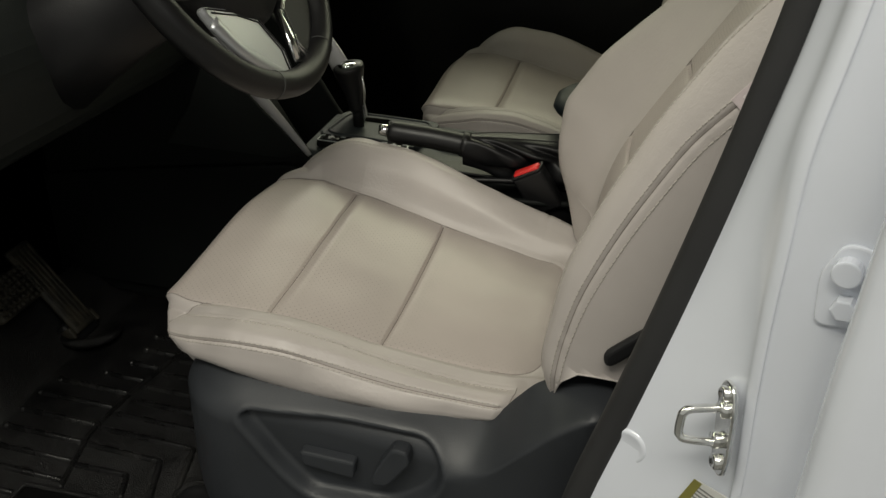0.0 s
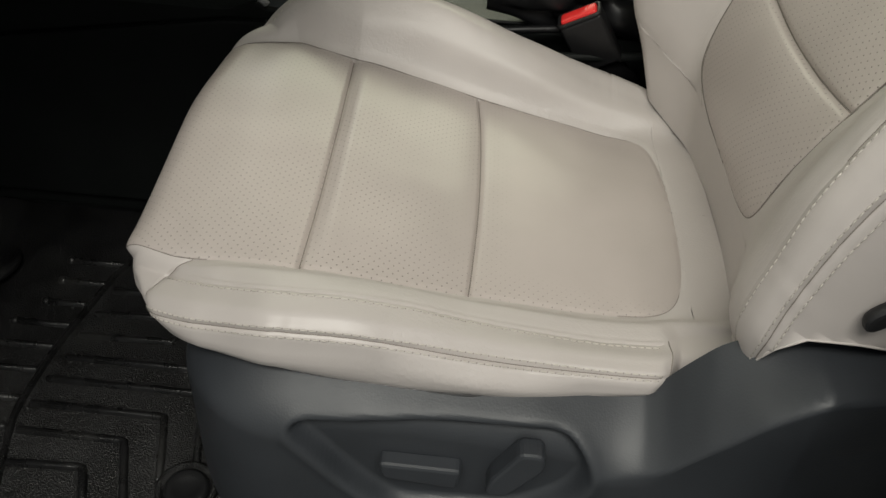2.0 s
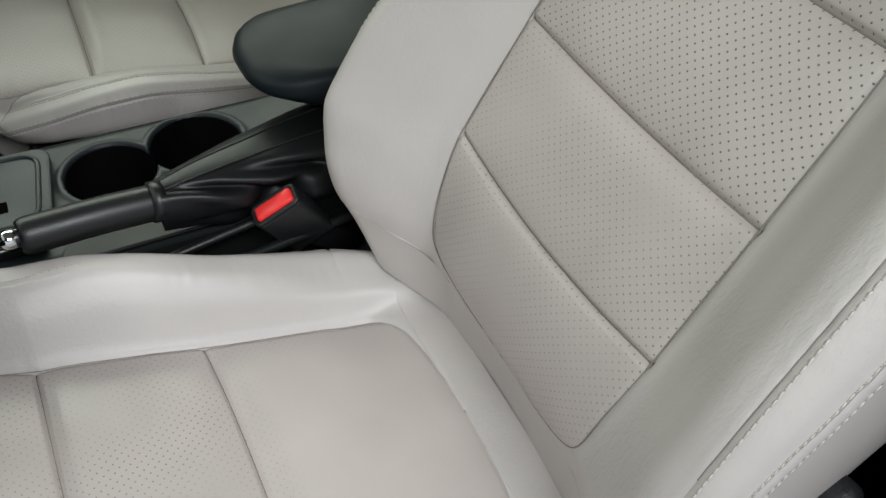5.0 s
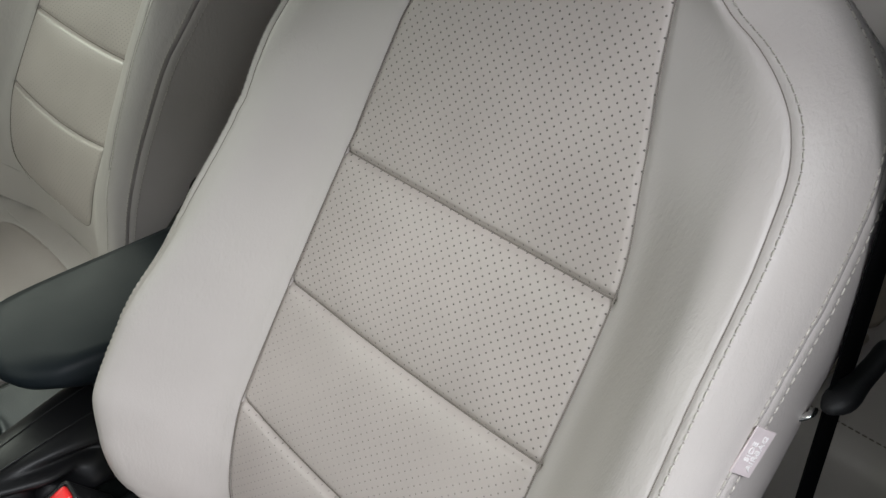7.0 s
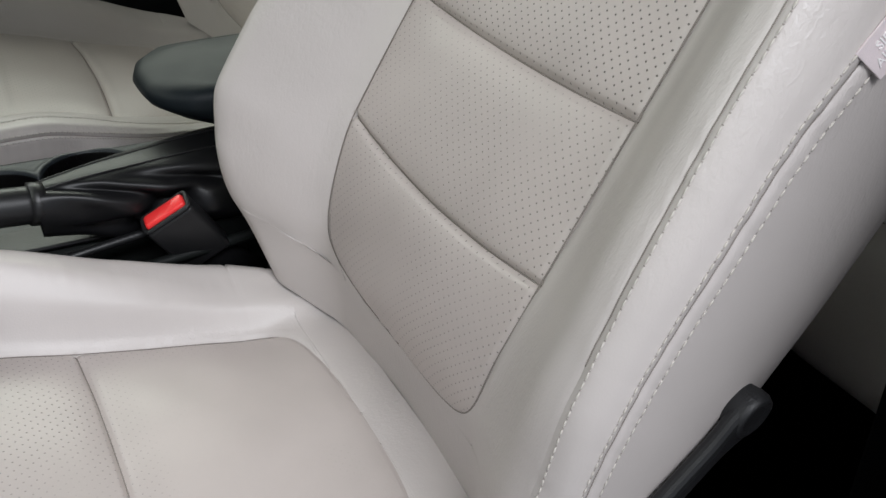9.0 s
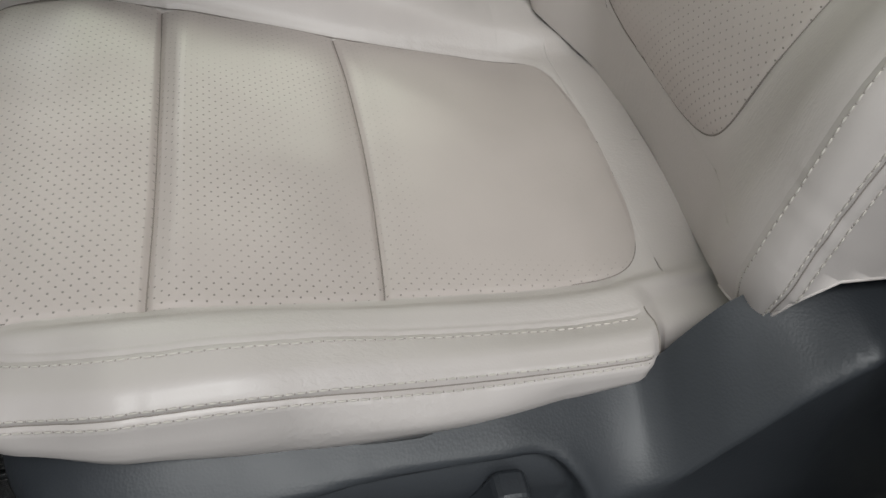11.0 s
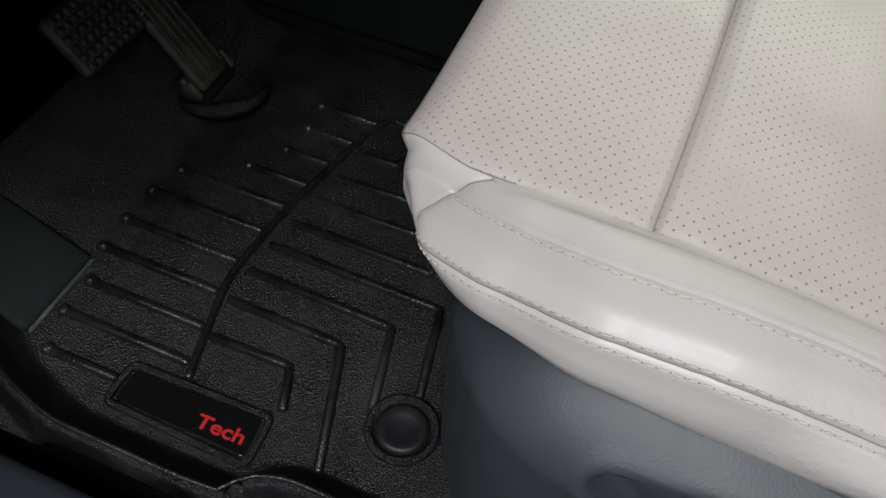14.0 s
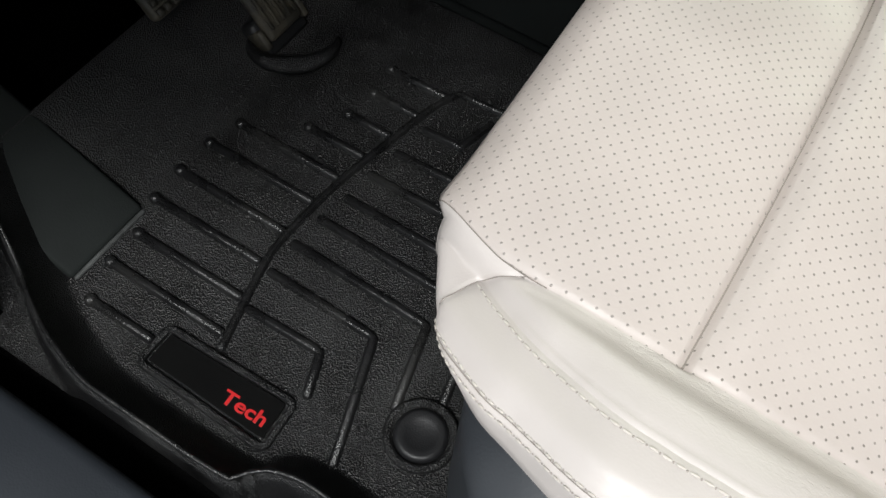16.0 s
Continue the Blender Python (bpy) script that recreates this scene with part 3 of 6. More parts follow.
            # the corner seam runs slantwise over the bolster's nose
            bow = bow + near(x + 0.39, 0.035) * np.where(c < 1, 0.010 * np.clip(c, 0, 1) ** 6, 0.010 - 0.038 * np.clip((c - 1) / 2, 0, 1))
            # the bolster's rear end is cut slantwise, and its lower corner is drawn up
            tail_end = float(np.clip((x + 0.05) / 0.05, 0, 1) * np.clip((0.06 - x) / 0.04, 0, 1)) if side < 0 else 0.0
            bow = bow + tail_end * 0.010 * np.clip((c - 1.3) / 0.6, 0, 1) - tail_end * 0.014 * np.clip((c - 2.3) / 1.7, 0, 1)
            lift = 0.007 * tail_end * np.clip((c - 3.3) / 0.7, 0, 1)
            P[r, cols] = np.stack([x + bow, side * y, z + lift], -1)
            disp[r, cols] = d
    mid = half - 1
    swing = np.clip((P[..., 1] + 0.10) / 0.27, 0, 1)
    P[..., 2] += RISE(P[..., 0]) * swing * swing * (3 - 2 * swing)
    rim_rows = [r for r in range(len(xs)) if xs[r] <= REAR + 1e-6]
    away = np.clip((xs + 0.435) / 0.06, 0, 1)[:, None]
    disp -= np.where(P[..., 1] < 0, 0.0013, 0.0030) * near(rim_gap(P, rim_rows, (mid - iA, mid + iA)), 0.0030) * away * away * (3 - 2 * away) * (1 - 0.5 * np.clip((xs - 0.01) / 0.02, 0, 1))[:, None]
    disp *= np.clip((xs + 0.447) / 0.025, 0, 1)[:, None] * np.where(np.abs(P[..., 1]) > 0.155, np.clip((0.006 - xs) / 0.008, 0, 1)[:, None], 1)

    # the front leans back as it goes down, and swells a little ahead across the middle and the far side
    def lean(x, y, z):
        w = np.clip((-0.31 - x) / 0.12, 0, 1)
        w = w * w * (3 - 2 * w)
        s = np.clip((y + 0.16) / 0.14, 0, 1)
        f = np.clip((y - 0.04) / 0.14, 0, 1)
        return w * (0.95 * np.clip(0.340 - z, 0, 0.05) - 0.006 + 0.0005 * s * s * (3 - 2 * s) + 0.011 * f * f * (3 - 2 * f))

    P[..., 0] += lean(P[..., 0], P[..., 1], P[..., 2])
    # front face, down and back under the edge
    down = []
    ddown = []
    for k in range(1, 9):
        s = k / 8
        row = P[0].copy()
        row[:, 2] = row[:, 2] * (1 - s) + 0.25 * s
        row[:, 0] = row[:, 0] + 0.9 * (P[0][:, 2] - row[:, 2]) * s - 0.004 * math.sin(math.pi * s)
        row[:, 1] *= 1 - 0.06 * s
        down.append(row)
        ddown.append(disp[0] * max(0, 1 - 3 * s))
    P = np.concatenate([np.array(down[::-1]), P])
    disp = np.concatenate([np.array(ddown[::-1]), disp])
    xs = np.concatenate([np.full(8, -0.4471), xs])
    # the hide is drawn smoothly round the two front corners
    r_seam = int(np.argmin(np.abs(xs + 0.390)))
    for side in (-1, 1):
        cols = mid + side * np.arange(iA, half)
        sec, edge = P[r_seam, cols].copy(), P[:r_seam + 1, cols[0]].copy()
        t = np.clip((edge[-1, 0] - edge[:, 0]) / (edge[-1, 0] - edge[8, 0]), 0, 1)
        t[:8] = 1.0
        t, k = t[:, None], (1 - t ** 1.15)[:, None]
        dz = (sec[:, 2] - sec[0, 2])[None]
        z = np.maximum(edge[:, 2:3] + np.where(dz > 0, dz * k, dz), 0.24)
        run = np.concatenate([[0], np.cumsum(np.linalg.norm(np.diff(sec, axis=0), axis=-1))])
        wrap = (1 - (1 - np.clip(run / 0.035, 0, 1)) ** 2)[None]
        turn = (TURN(np.concatenate([np.full(8, xs[8]), xs[8:r_seam + 1]])) if side < 0 else np.zeros(r_seam + 1))[:, None]
        y = side * (np.abs(edge[:, 1:2]) + k * (np.abs(sec[:, 1]) - abs(sec[0, 1]))[None] + turn * wrap)
        x = edge[:, :1] + (sec[:, 0] - sec[0, 0])[None] * (1 - t) + 11.0 * np.clip(edge[:, 2:3] - z - 0.010, 0, 0.09) ** 2 * t
        Q = np.stack([x, y, z], -1)
        for _ in range(40):
            Q[9:-1, 1:-1] = 0.5 * Q[9:-1, 1:-1] + 0.125 * (Q[8:-2, 1:-1] + Q[10:, 1:-1] + Q[9:-1, :-2] + Q[9:-1, 2:])
        # the padding pushes the corner piece out to meet the panel's edge
        M = normals_of(Q)
        if M[r_seam // 2, 3] @ np.array([-0.5, side * 0.8, 0.3]) < 0:
            M = -M
        full = np.clip(run / 0.016, 0, 1) * np.clip((0.075 - run) / 0.05, 0, 1)
        along = np.clip((r_seam - np.arange(r_seam + 1)) / 12, 0, 1)
        Q = Q + M * (PUFF * full[None] * along[:, None])[..., None]
        P[:r_seam + 1, cols] = Q
        # no lip where the panel's tip meets the corner piece: the hide runs on in one curve across the seam
        span = mid + side * np.arange(iA - 6, iA + 10)
        T = P[:r_seam + 1, span].copy()
        far_step = np.linalg.norm(np.diff(T, axis=1), axis=-1)
        s01 = np.concatenate([np.zeros((len(T), 1)), np.cumsum(far_step, axis=1)], axis=1)
        whole = s01[:, -1:]
        s01 = (s01 / whole)[..., None]
        p0, p1 = T[:, :1], T[:, -1:]
        d0 = P[:r_seam + 1, span[0]] - P[:r_seam + 1, span[0] - side]
        d1 = P[:r_seam + 1, span[-1] + 2 * side] - P[:r_seam + 1, span[-1]]
        d0 = (d0 / np.linalg.norm(d0, axis=-1, keepdims=True) * whole)[:, None]
        d1 = (d1 / np.linalg.norm(d1, axis=-1, keepdims=True) * whole)[:, None]
        bridge = (2 * s01 ** 3 - 3 * s01 ** 2 + 1) * p0 + (s01 ** 3 - 2 * s01 ** 2 + s01) * d0 + (3 * s01 ** 2 - 2 * s01 ** 3) * p1 + (s01 ** 3 - s01 ** 2) * d1
        ease = np.clip((r_seam - 8 - np.arange(r_seam + 1)) / 8, 0, 1)[:, None, None]
        P[:r_seam + 1, span] = T + (bridge - T) * ease
    N = normals_of(P)
    if N[len(xs) // 2, nc // 2, 2] < 0:
        N = -N
    # the near tip of the front panel is padded round
    tip = np.exp(-(np.linalg.norm(P - P[:, mid - iA:mid - iA + 1], axis=-1) / 0.016) ** 2) * np.clip((-0.395 - xs) / 0.035, 0, 1)[:, None] * np.clip(np.arange(len(xs)) / 8, 0, 1)[:, None]
    P = P + N * (0.0020 * tip * (P[..., 1] < 0))[..., None]
    P0 = P.copy()
    k = np.clip((xs + 0.03) / 0.03, 0, 1)[:, None] * (np.abs(np.arange(nc) - mid) <= iA + 4)[None, :] * 0.85
    N = N * (1 - k[..., None]) + np.array([0, 0, 1.0]) * k[..., None]
    P = P + N * disp[..., None]
    nr = len(xs)
    V = P.reshape(-1, 3)
    UV = np.stack([P[..., 0], P[..., 1]], -1).reshape(-1, 2)
    mid = half - 1
    row_of = lambda x: int(np.argmin(np.abs(xs - x)))
    rF, r1, r2, rR, rN = 0, row_of(S1), row_of(S2), row_of(REAR), row_of(-0.390)

    def panel(name, mat, a, b, c0, c1, label=""):
        used, f = grid_faces(nr, nc, a, b, c0, c1)
        part(name, as_mesh(name, V[used], f, mat, uvs=UV[used]), seat, label)

    lo, hi = mid - iA, mid + iA
    panel("cushion_front_panel", M_perf_front, rF, r1, lo, hi, "perforated beige leather panel")
    panel("cushion_middle_panel", M_perf_middle, r1, r2, lo, hi, "perforated beige leather panel")
    panel("cushion_rear_panel", M_perf_rear, r2, rR, lo, hi, "perforated beige leather panel")
    panel("cushion_tuck", M_leather, rR, nr - 1, lo, hi, "plain beige leather")
    for s in (-1, 1):
        a, b, c, e = [mid + s * k for k in (iA, iB, iC, half - 1)]
        for name, c0, c1 in (("cushion_bolster_top", a, b), ("cushion_bolster_face", b, c), ("cushion_bolster_side", c, e)):
            panel(name, M_leather, rN if s < 0 else 0, nr - 1, min(c0, c1), max(c0, c1), "plain beige leather")
        if s < 0:
            panel("cushion_corner", M_leather, 0, rN, min(a, e), max(a, e), "plain beige leather")
        # seams sewn with visible thread
        rows = np.arange(rN + 2, row_of(0.0))
        if s > 0:
            rows = np.arange(rN + 2, row_of(-0.23))
        for col, off in ((b, 3), (c, 2), (c, -3)):
            k = col + s * off
            row_pts = [P[r, k] + N[r, k] * 0.0003 for r in rows]
            stitch_line("stitching", row_pts, seat, r=0.00075)
            needle_holes(row_pts, [N[r, k] for r in rows], seat)
    for r in (r1, r2):
        seam_line([P[r, k] + N[r, k] * 0.0002 for k in range(lo, hi + 1)], seat, 0.0006)
    seam_line([P0[r, hi] + N[r, hi] * (0.0003 - 0.0022 * float(np.clip((xs[r] + 0.435) / 0.06, 0, 1))) for r in range(9, rR + 1)], seat, 0.00045)
    for a, b in ((9, row_of(-0.375)), (row_of(-0.02), rR)):
        seam_line([P0[r, lo] + N[r, lo] * (0.0003 - 0.0008 * float(np.clip((xs[r] + 0.435) / 0.06, 0, 1))) for r in range(a, b + 1)], seat, 0.00032)
    # a black tube draws the shade in the gap between the cover and the side shield
    k4 = iC + int(np.argmin(np.abs(3 + 1.6 * zD - 4.0)))
    edging = [P[r, mid - k4] + np.array([0.0, 0.0014, -0.0028]) for r in range(row_of(-0.375), row_of(0.0), 3)]
    part("gap_shade", sweep("gap_shade", M_seal, edging, 0.0022, 8), seat, "black strip in place of the shaded gap under the cushion")
    # the bolster's rear end is closed with a short upright seam
    end_row = row_of(0.006)
    seam_line([P[end_row, mid - k] + N[end_row, mid - k] * 0.0002 for k in range(iB - 2, iC + 4)], seat, 0.0005)
    for s in (-1, 1):
        for k in (iC,):
            seam_line([P[r, mid + s * k] + N[r, mid + s * k] * 0.0002 for r in range(rN, row_of(0.0 if s < 0 else -0.24))], seat, 0.0005)
    seam_line([P[rN, mid - k] + N[rN, mid - k] * 0.0002 for k in range(iA, iC + 4)], seat, 0.00035)
    for s in (-1, 1):
        wave = 0.012 if s > 0 else 0.003
        line = [nearest(P[:, mid - iB:mid + iB + 1], N[:, mid - iB:mid + iB + 1], Vector((0.022 + 0.045 * t, s * (0.137 + 0.012 * t + wave * math.sin(3.1 * t)), 0.325)), up=True) for t in (0, 0.33, 0.66, 1)]
        seam_line(spline(line, 6), seat, 0.0005)
    return P


def rim_gap(Q, rows, cols):
    """How far each point of the grid Q lies from the outline made by the two columns."""
    edge = np.concatenate([Q[rows, c] for c in cols])
    extra = np.concatenate([0.5 * (Q[rows[:-1], c] + Q[rows[1:], c]) for c in cols])
    edge = np.concatenate([edge, extra])
    flat = Q.reshape(-1, 3)
    out = np.full(len(flat), 1e9)
    for e in edge:
        out = np.minimum(out, ((flat - e) ** 2).sum(-1))
    return np.sqrt(out).reshape(Q.shape[:2])


def nearest(P, N, p, up=False):
    d = np.linalg.norm(P[..., :2] - np.array(p)[:2], axis=-1) if up else np.linalg.norm(P - np.array(p), axis=-1)
    i = np.unravel_index(np.argmin(d), d.shape)
    return P[i] + N[i] * 0.0004


# thin dark tubes laid along the seams to draw the shade in their grooves
def seam_line(pts, seat, r=0.0007):
    part("seam_line", sweep("seam_line", M_seam, pts, r, 5), seat)


def seat_back(seat):
    O3, U3, N3 = np.array([0.085, 0, 0.40]), np.array([0.5, 0, 0.866]), np.array([-0.866, 0, 0.5])
    SE = (0.123, 0.240, 0.363)
    BOT = -0.012
    yA = curve_fn(-0.07, 0.110, 0.0, 0.122, 0.06, 0.131, 0.123, 0.137, 0.24, 0.135, 0.365, 0.131, 0.45, 0.113, 0.50, 0.100, 0.55, 0.089, 0.64, 0.075)
    nA = curve_fn(-0.07, -0.040, -0.03, -0.008, 0.018, 0.026, 0.07, 0.044, 0.123, 0.052, 0.24, 0.055, 0.365, 0.057, 0.45, 0.066, 0.55, 0.078, 0.64, 0.085)
    yB = curve_fn(-0.07, 0.200, 0.0, 0.222, 0.1, 0.226, 0.25, 0.224, 0.34, 0.219, 0.42, 0.213, 0.45, 0.208, 0.477, 0.202, 0.502, 0.190, 0.52, 0.174, 0.536, 0.153, 0.552, 0.125, 0.57, 0.105, 0.64, 0.085)
    nB_near = curve_fn(-0.07, -0.030, -0.045, 0.008, -0.02, 0.036, 0.04, 0.066, 0.1, 0.088, 0.2, 0.105, 0.28, 0.112, 0.34, 0.111, 0.42, 0.101, 0.48, 0.088, 0.55, 0.084, 0.64, 0.085)
    crest_far = curve_fn(-0.07, 0.01, -0.03, 0.055, 0.0, 0.092, 0.043, 0.122, 0.089, 0.140, 0.148, 0.140, 0.213, 0.128, 0.287, 0.110, 0.34, 0.103, 0.42, 0.098, 0.48, 0.088, 0.55, 0.084, 0.64, 0.085)
    yC = curve_fn(-0.07, 0.222, 0.0, 0.246, 0.2, 0.249, 0.3, 0.248, 0.42, 0.246, 0.463, 0.243, 0.51, 0.234, 0.54, 0.220, 0.56, 0.203, 0.58, 0.178, 0.605, 0.14, 0.64, 0.10)
    nC = curve_fn(-0.07, -0.02, -0.02, 0.018, 0.04, 0.046, 0.1, 0.064, 0.2, 0.078, 0.26, 0.081, 0.33, 0.072, 0.40, 0.061, 0.49, 0.050, 0.56, 0.046, 0.64, 0.05)
    us = spread(-0.07, 0.63, 0.0045, marks=SE)
    us = np.unique(np.concatenate([us, BOT + np.geomspace(0.0003, 0.01, 14), np.linspace(BOT + 0.006, BOT + 0.06, 40), [BOT, BOT - 0.002, BOT - 0.005]]))
    inner = spread(0, 1, 0.05, marks=(1,), fine=(0.006, 0.014, 0.025, 0.04, 0.065))
    z1 = spread(0, 1, 0.08, marks=(0, 1), fine=(0.02, 0.045, 0.08, 0.13))
    zC = spread(0, 1, 0.1, marks=(0, 1), fine=(0.03, 0.07, 0.12))
    zD = spread(0, 1, 0.06, marks=(0,), fine=(0.01, 0.025, 0.05))
    half = len(inner) + len(z1) + len(zC) + len(zD) - 3
    nc = 2 * half - 1
    iA, iB, iC = len(inner) - 1, len(inner) + len(z1) - 2, len(inner) + len(z1) + len(zC) - 3
    L = np.zeros((len(us), nc, 3))
    disp = np.zeros((len(us), nc))
    for r, u in enumerate(us):
        t = min(max((BOT + 0.05 - u) / 0.05, 0), 1)
        cA = (1 - t ** 3.2) ** (1 / 3.2) if u >= BOT else 0.0
        q = min(max((0.63 - u) / 0.06, 0), 1)
        back = -0.085
        for side in (-1, 1):
            a, na, b, nb, c3, n3 = yA(u), nA(u), yB(u), nB_near(u), yC(u), nC(u)
            crest = 0.1 * na + 0.9 * nb + 0.004
            if side > 0:
                crest = float(crest_far(u))
                grow = 0.010 * near(u - 0.12, 0.16)
                a = a + 0.005 + 0.014 * float(np.clip((u - 0.38) / 0.1, 0, 1))
                wing = 0.030 * float(np.clip((u - 0.37) / 0.12, 0, 1)) * float(np.clip((0.63 - u) / 0.06, 0, 1))
                b, c3, nb, n3 = b + grow + wing, c3 + grow + 0.7 * wing, max(crest - 0.010, 0.5 * (crest + nb)), n3 + 0.35 * (crest - nb)
            knots = [(-1, -a, na), (0, 0, na - 0.006), (1, a, na), (1.5, 0.5 * (a + b), 0.40 * na + 0.60 * crest), (1.8, 0.18 * a + 0.82 * b, crest), (2, b, nb), (2.5, (b + c3) / 2 + 0.005, (nb + n3) / 2 + 0.004), (3, c3, n3),
                     (3.5, c3 + 0.006, (n3 + back) * 0.5), (4, c3 - 0.025, back), (4.5, c3 * 0.6, back - 0.02), (5, 0, back - 0.025)]
            c = np.concatenate([inner * cA, (cA + z1 * (2 - cA))[1:], (2 + zC)[1:], (3 + 2 * zD)[1:]])
            y, n = section(knots, c)
            shrink = 1 - math.sqrt(max(0, 1 - (1 - q) ** 2))
            n = n * (1 - shrink)
            ins = np.concatenate([np.ones(len(inner)), np.zeros(half - len(inner))])
            ya = np.interp(cA, c, y)
            d = np.zeros(half)
            for e0, e1 in zip((BOT,) + SE, SE + (0.64,)):
                if e0 <= u <= e1:
                    d += ins * 0.005 * (1 - abs(2 * (u - e0) / (e1 - e0) - 1) ** 4) * (1 - np.clip(np.abs(y) / max(ya, 1e-3), 0, 1) ** 4)
            for e in SE:
                d -= ins * 0.0042 * near(u - e, 0.003)
            d -= 0.0013 * float(np.clip((u - 0.02) / 0.12, 0.25, 1)) * near(y - b, 0.0016) * (c > cA + 0.2) * (c < 2.6)
            d += 0.0007 * float(np.clip((u - 0.02) / 0.12, 0.25, 1)) * near(y - b - 0.006, 0.003) * (c > 1.9) * (c < 2.6)
            arc = np.hypot(y - c3, n - n3)
            d -= 0.0014 * near(arc, 0.0015) * (c > 2.2) * (c < 4)
            d += 0.0009 * near(arc - 0.005, 0.003) * (c > 2.2) * (c < 4)
            d += 0.0012 * np.array([noise.noise(Vector((u * 15, yy * side * 20, 8.3))) for yy in y])
            pucker = np.array([noise.noise(Vector((u * 110, yy * 30, side * 3.0))) for yy in y])
            d += 0.0006 * pucker * (near(y - b, 0.010) * (c > cA + 0.2) * (c < 2.6) + near(arc, 0.012) * (c > 2.2) * (c < 4))
            cols = half - 1 + side * np.arange(half)
            sag = (0.012 * near(u - SE[0], 0.06) + 0.005 * near(u - SE[1], 0.05) + 0.001 * near(u - SE[2], 0.05)) * np.clip(1 - (y / max(ya, 1e-3)) ** 2, 0, 1) * ins
            L[r, cols] = np.stack([u - sag, side * y, n], -1)
            disp[r, cols] = d
    mid = half - 1
    # the cover ends in a hem that climbs from the bolster's foot along the side
    hem_cols = mid - np.arange(iA + 6, half)
    hem_c = np.concatenate([(z1 * 2), (2 + zC)[1:], (3 + 2 * zD)[1:]])[6:]
    hem_u = curve_fn(0.0, -0.07, 1.2, -0.069, 2.0, -0.054, 2.6, -0.046, 3.0, -0.036, 3.12, -0.010, 3.22, 0.008, 3.36, 0.021, 3.6, 0.036, 4.0, 0.040, 5.0, 0.040)(hem_c)
    hem_line = []
    for col, hu in zip(hem_cols, hem_u):
        foot = np.array([np.interp(hu, us, L[:, col, k]) for k in range(3)])
        hem_line.append(foot)
        low = us < hu
        L[low, col] = foot
        disp[low, col] = 0
    disp -= np.where(L[..., 1] < 0, 0.0017, 0.0026) * near(rim_gap(L, [r for r in range(len(us)) if us[r] >= BOT - 1e-6], (mid - iA, mid + iA)), 0.003) * (1 - 0.6 * np.clip((BOT + 0.06 - us) / 0.03, 0, 1))[:, None]
    P = O3 + L[..., :1] * U3 + L[..., 1:2] * np.array([0, 1, 0]) + L[..., 2:] * N3
    N = normals_of(P)
    if N[len(us) // 2, nc // 2] @ N3 < 0:
        N = -N
    P0 = P.copy()
    k = np.clip((BOT + 0.06 - us) / 0.03, 0, 1)[:, None] * (np.abs(np.arange(nc) - mid) <= iA + 4)[None, :] * 0.85
    N = N * (1 - k[..., None]) + N3 * k[..., None]
    P = P + N * disp[..., None]
    nr = len(us)
    V = P.reshape(-1, 3)
    UV = L[..., :2].reshape(-1, 2)
    mid = half - 1
    row_of = lambda x: int(np.argmin(np.abs(us - x)))
    lo, hi = mid - iA, mid + iA

    def panel(name, mat, a, b, c0, c1, label=""):
        used, f = grid_faces(nr, nc, a, b, c0, c1)
        part(name, as_mesh(name, V[used], f[:, ::-1], mat, uvs=UV[used]), seat, label)

    marks = (BOT,) + SE + (0.63,)
    for a, b in zip(marks, marks[1:]):
        panel("backrest_panel", M_perf_low if b < 0.3 else M_perf, row_of(a), row_of(b), lo, hi, "perforated beige leather panel")
    panel("backrest_tuck", M_leather, 0, row_of(BOT), lo, hi, "plain beige leather")
    for s in (-1, 1):
        a, b, c, e = [mid + s * k for k in (iA, iB, iC, half - 1)]
        for name, c0, c1 in (("backrest_bolster", a, b), ("backrest_bolster_edge", b, c), ("backrest_side", c, e)):
            panel(name, M_leather, 0, nr - 1, min(c0, c1), max(c0, c1), "plain beige leather")
        rows = np.arange(row_of(-0.05), row_of(0.60))
        for col, off in ((b, 3), (c, -3), (c, 3)):
            k = col + s * off
            row_pts = [P[r, k] + N[r, k] * 0.0003 for r in rows]
            stitch_line("stitching", row_pts, seat, r=0.00075)
            needle_holes(row_pts, [N[r, k] for r in rows], seat)
    for e in SE:
        seam_line([P[row_of(e), k] + N[row_of(e), k] * 0.0002 for k in range(lo, hi + 1)], seat)
    for c in (lo, hi):
        seam_line([P0[r, c] - N[r, c] * (0.0004 + (0.0007 if c == lo else 0.0014) * float(np.clip((us[r] - BOT - 0.03) / 0.04, 0, 1))) for r in range(row_of(BOT), nr - 1)], seat, 0.0006)
    for s in (-1, 1):
        if s > 0:
            def on_skin(u, y):
                i = np.unravel_index(np.argmin(np.hypot(L[:, mid:mid + iB + 1, 0] - u, L[:, mid:mid + iB + 1, 1] - y)), (nr, iB + 1))
                return P[i[0], mid + i[1]] + N[i[0], mid + i[1]] * 0.0002

            seam_line(spline([on_skin(u, y) for u, y in ((0.034, 0.128), (0.016, 0.122), (0.0, 0.112), (-0.014, 0.098))], 6), seat, 0.0003)
        seam_line([P[r, mid + s * iC] + N[r, mid + s * iC] * 0.0002 for r in range(row_of(-0.05), row_of(0.6))], seat, 0.0005)
        seam_line([P[r, mid + s * iB] + N[r, mid + s * iB] * 0.0001 for r in range(row_of(0.12), row_of(0.6))], seat, 0.0005)
    hem = [Vector(O3 + q[0] * U3 + q[1] * np.array([0, 1, 0]) + q[2] * N3) for q, c in zip(hem_line, hem_c) if 1.7 < c < 4.1]
    part("hem", sweep("hem", M_leather, hem, 0.0010, 8), seat, "rolled beige leather hem")
    top = V[(nr - 1) * nc:]
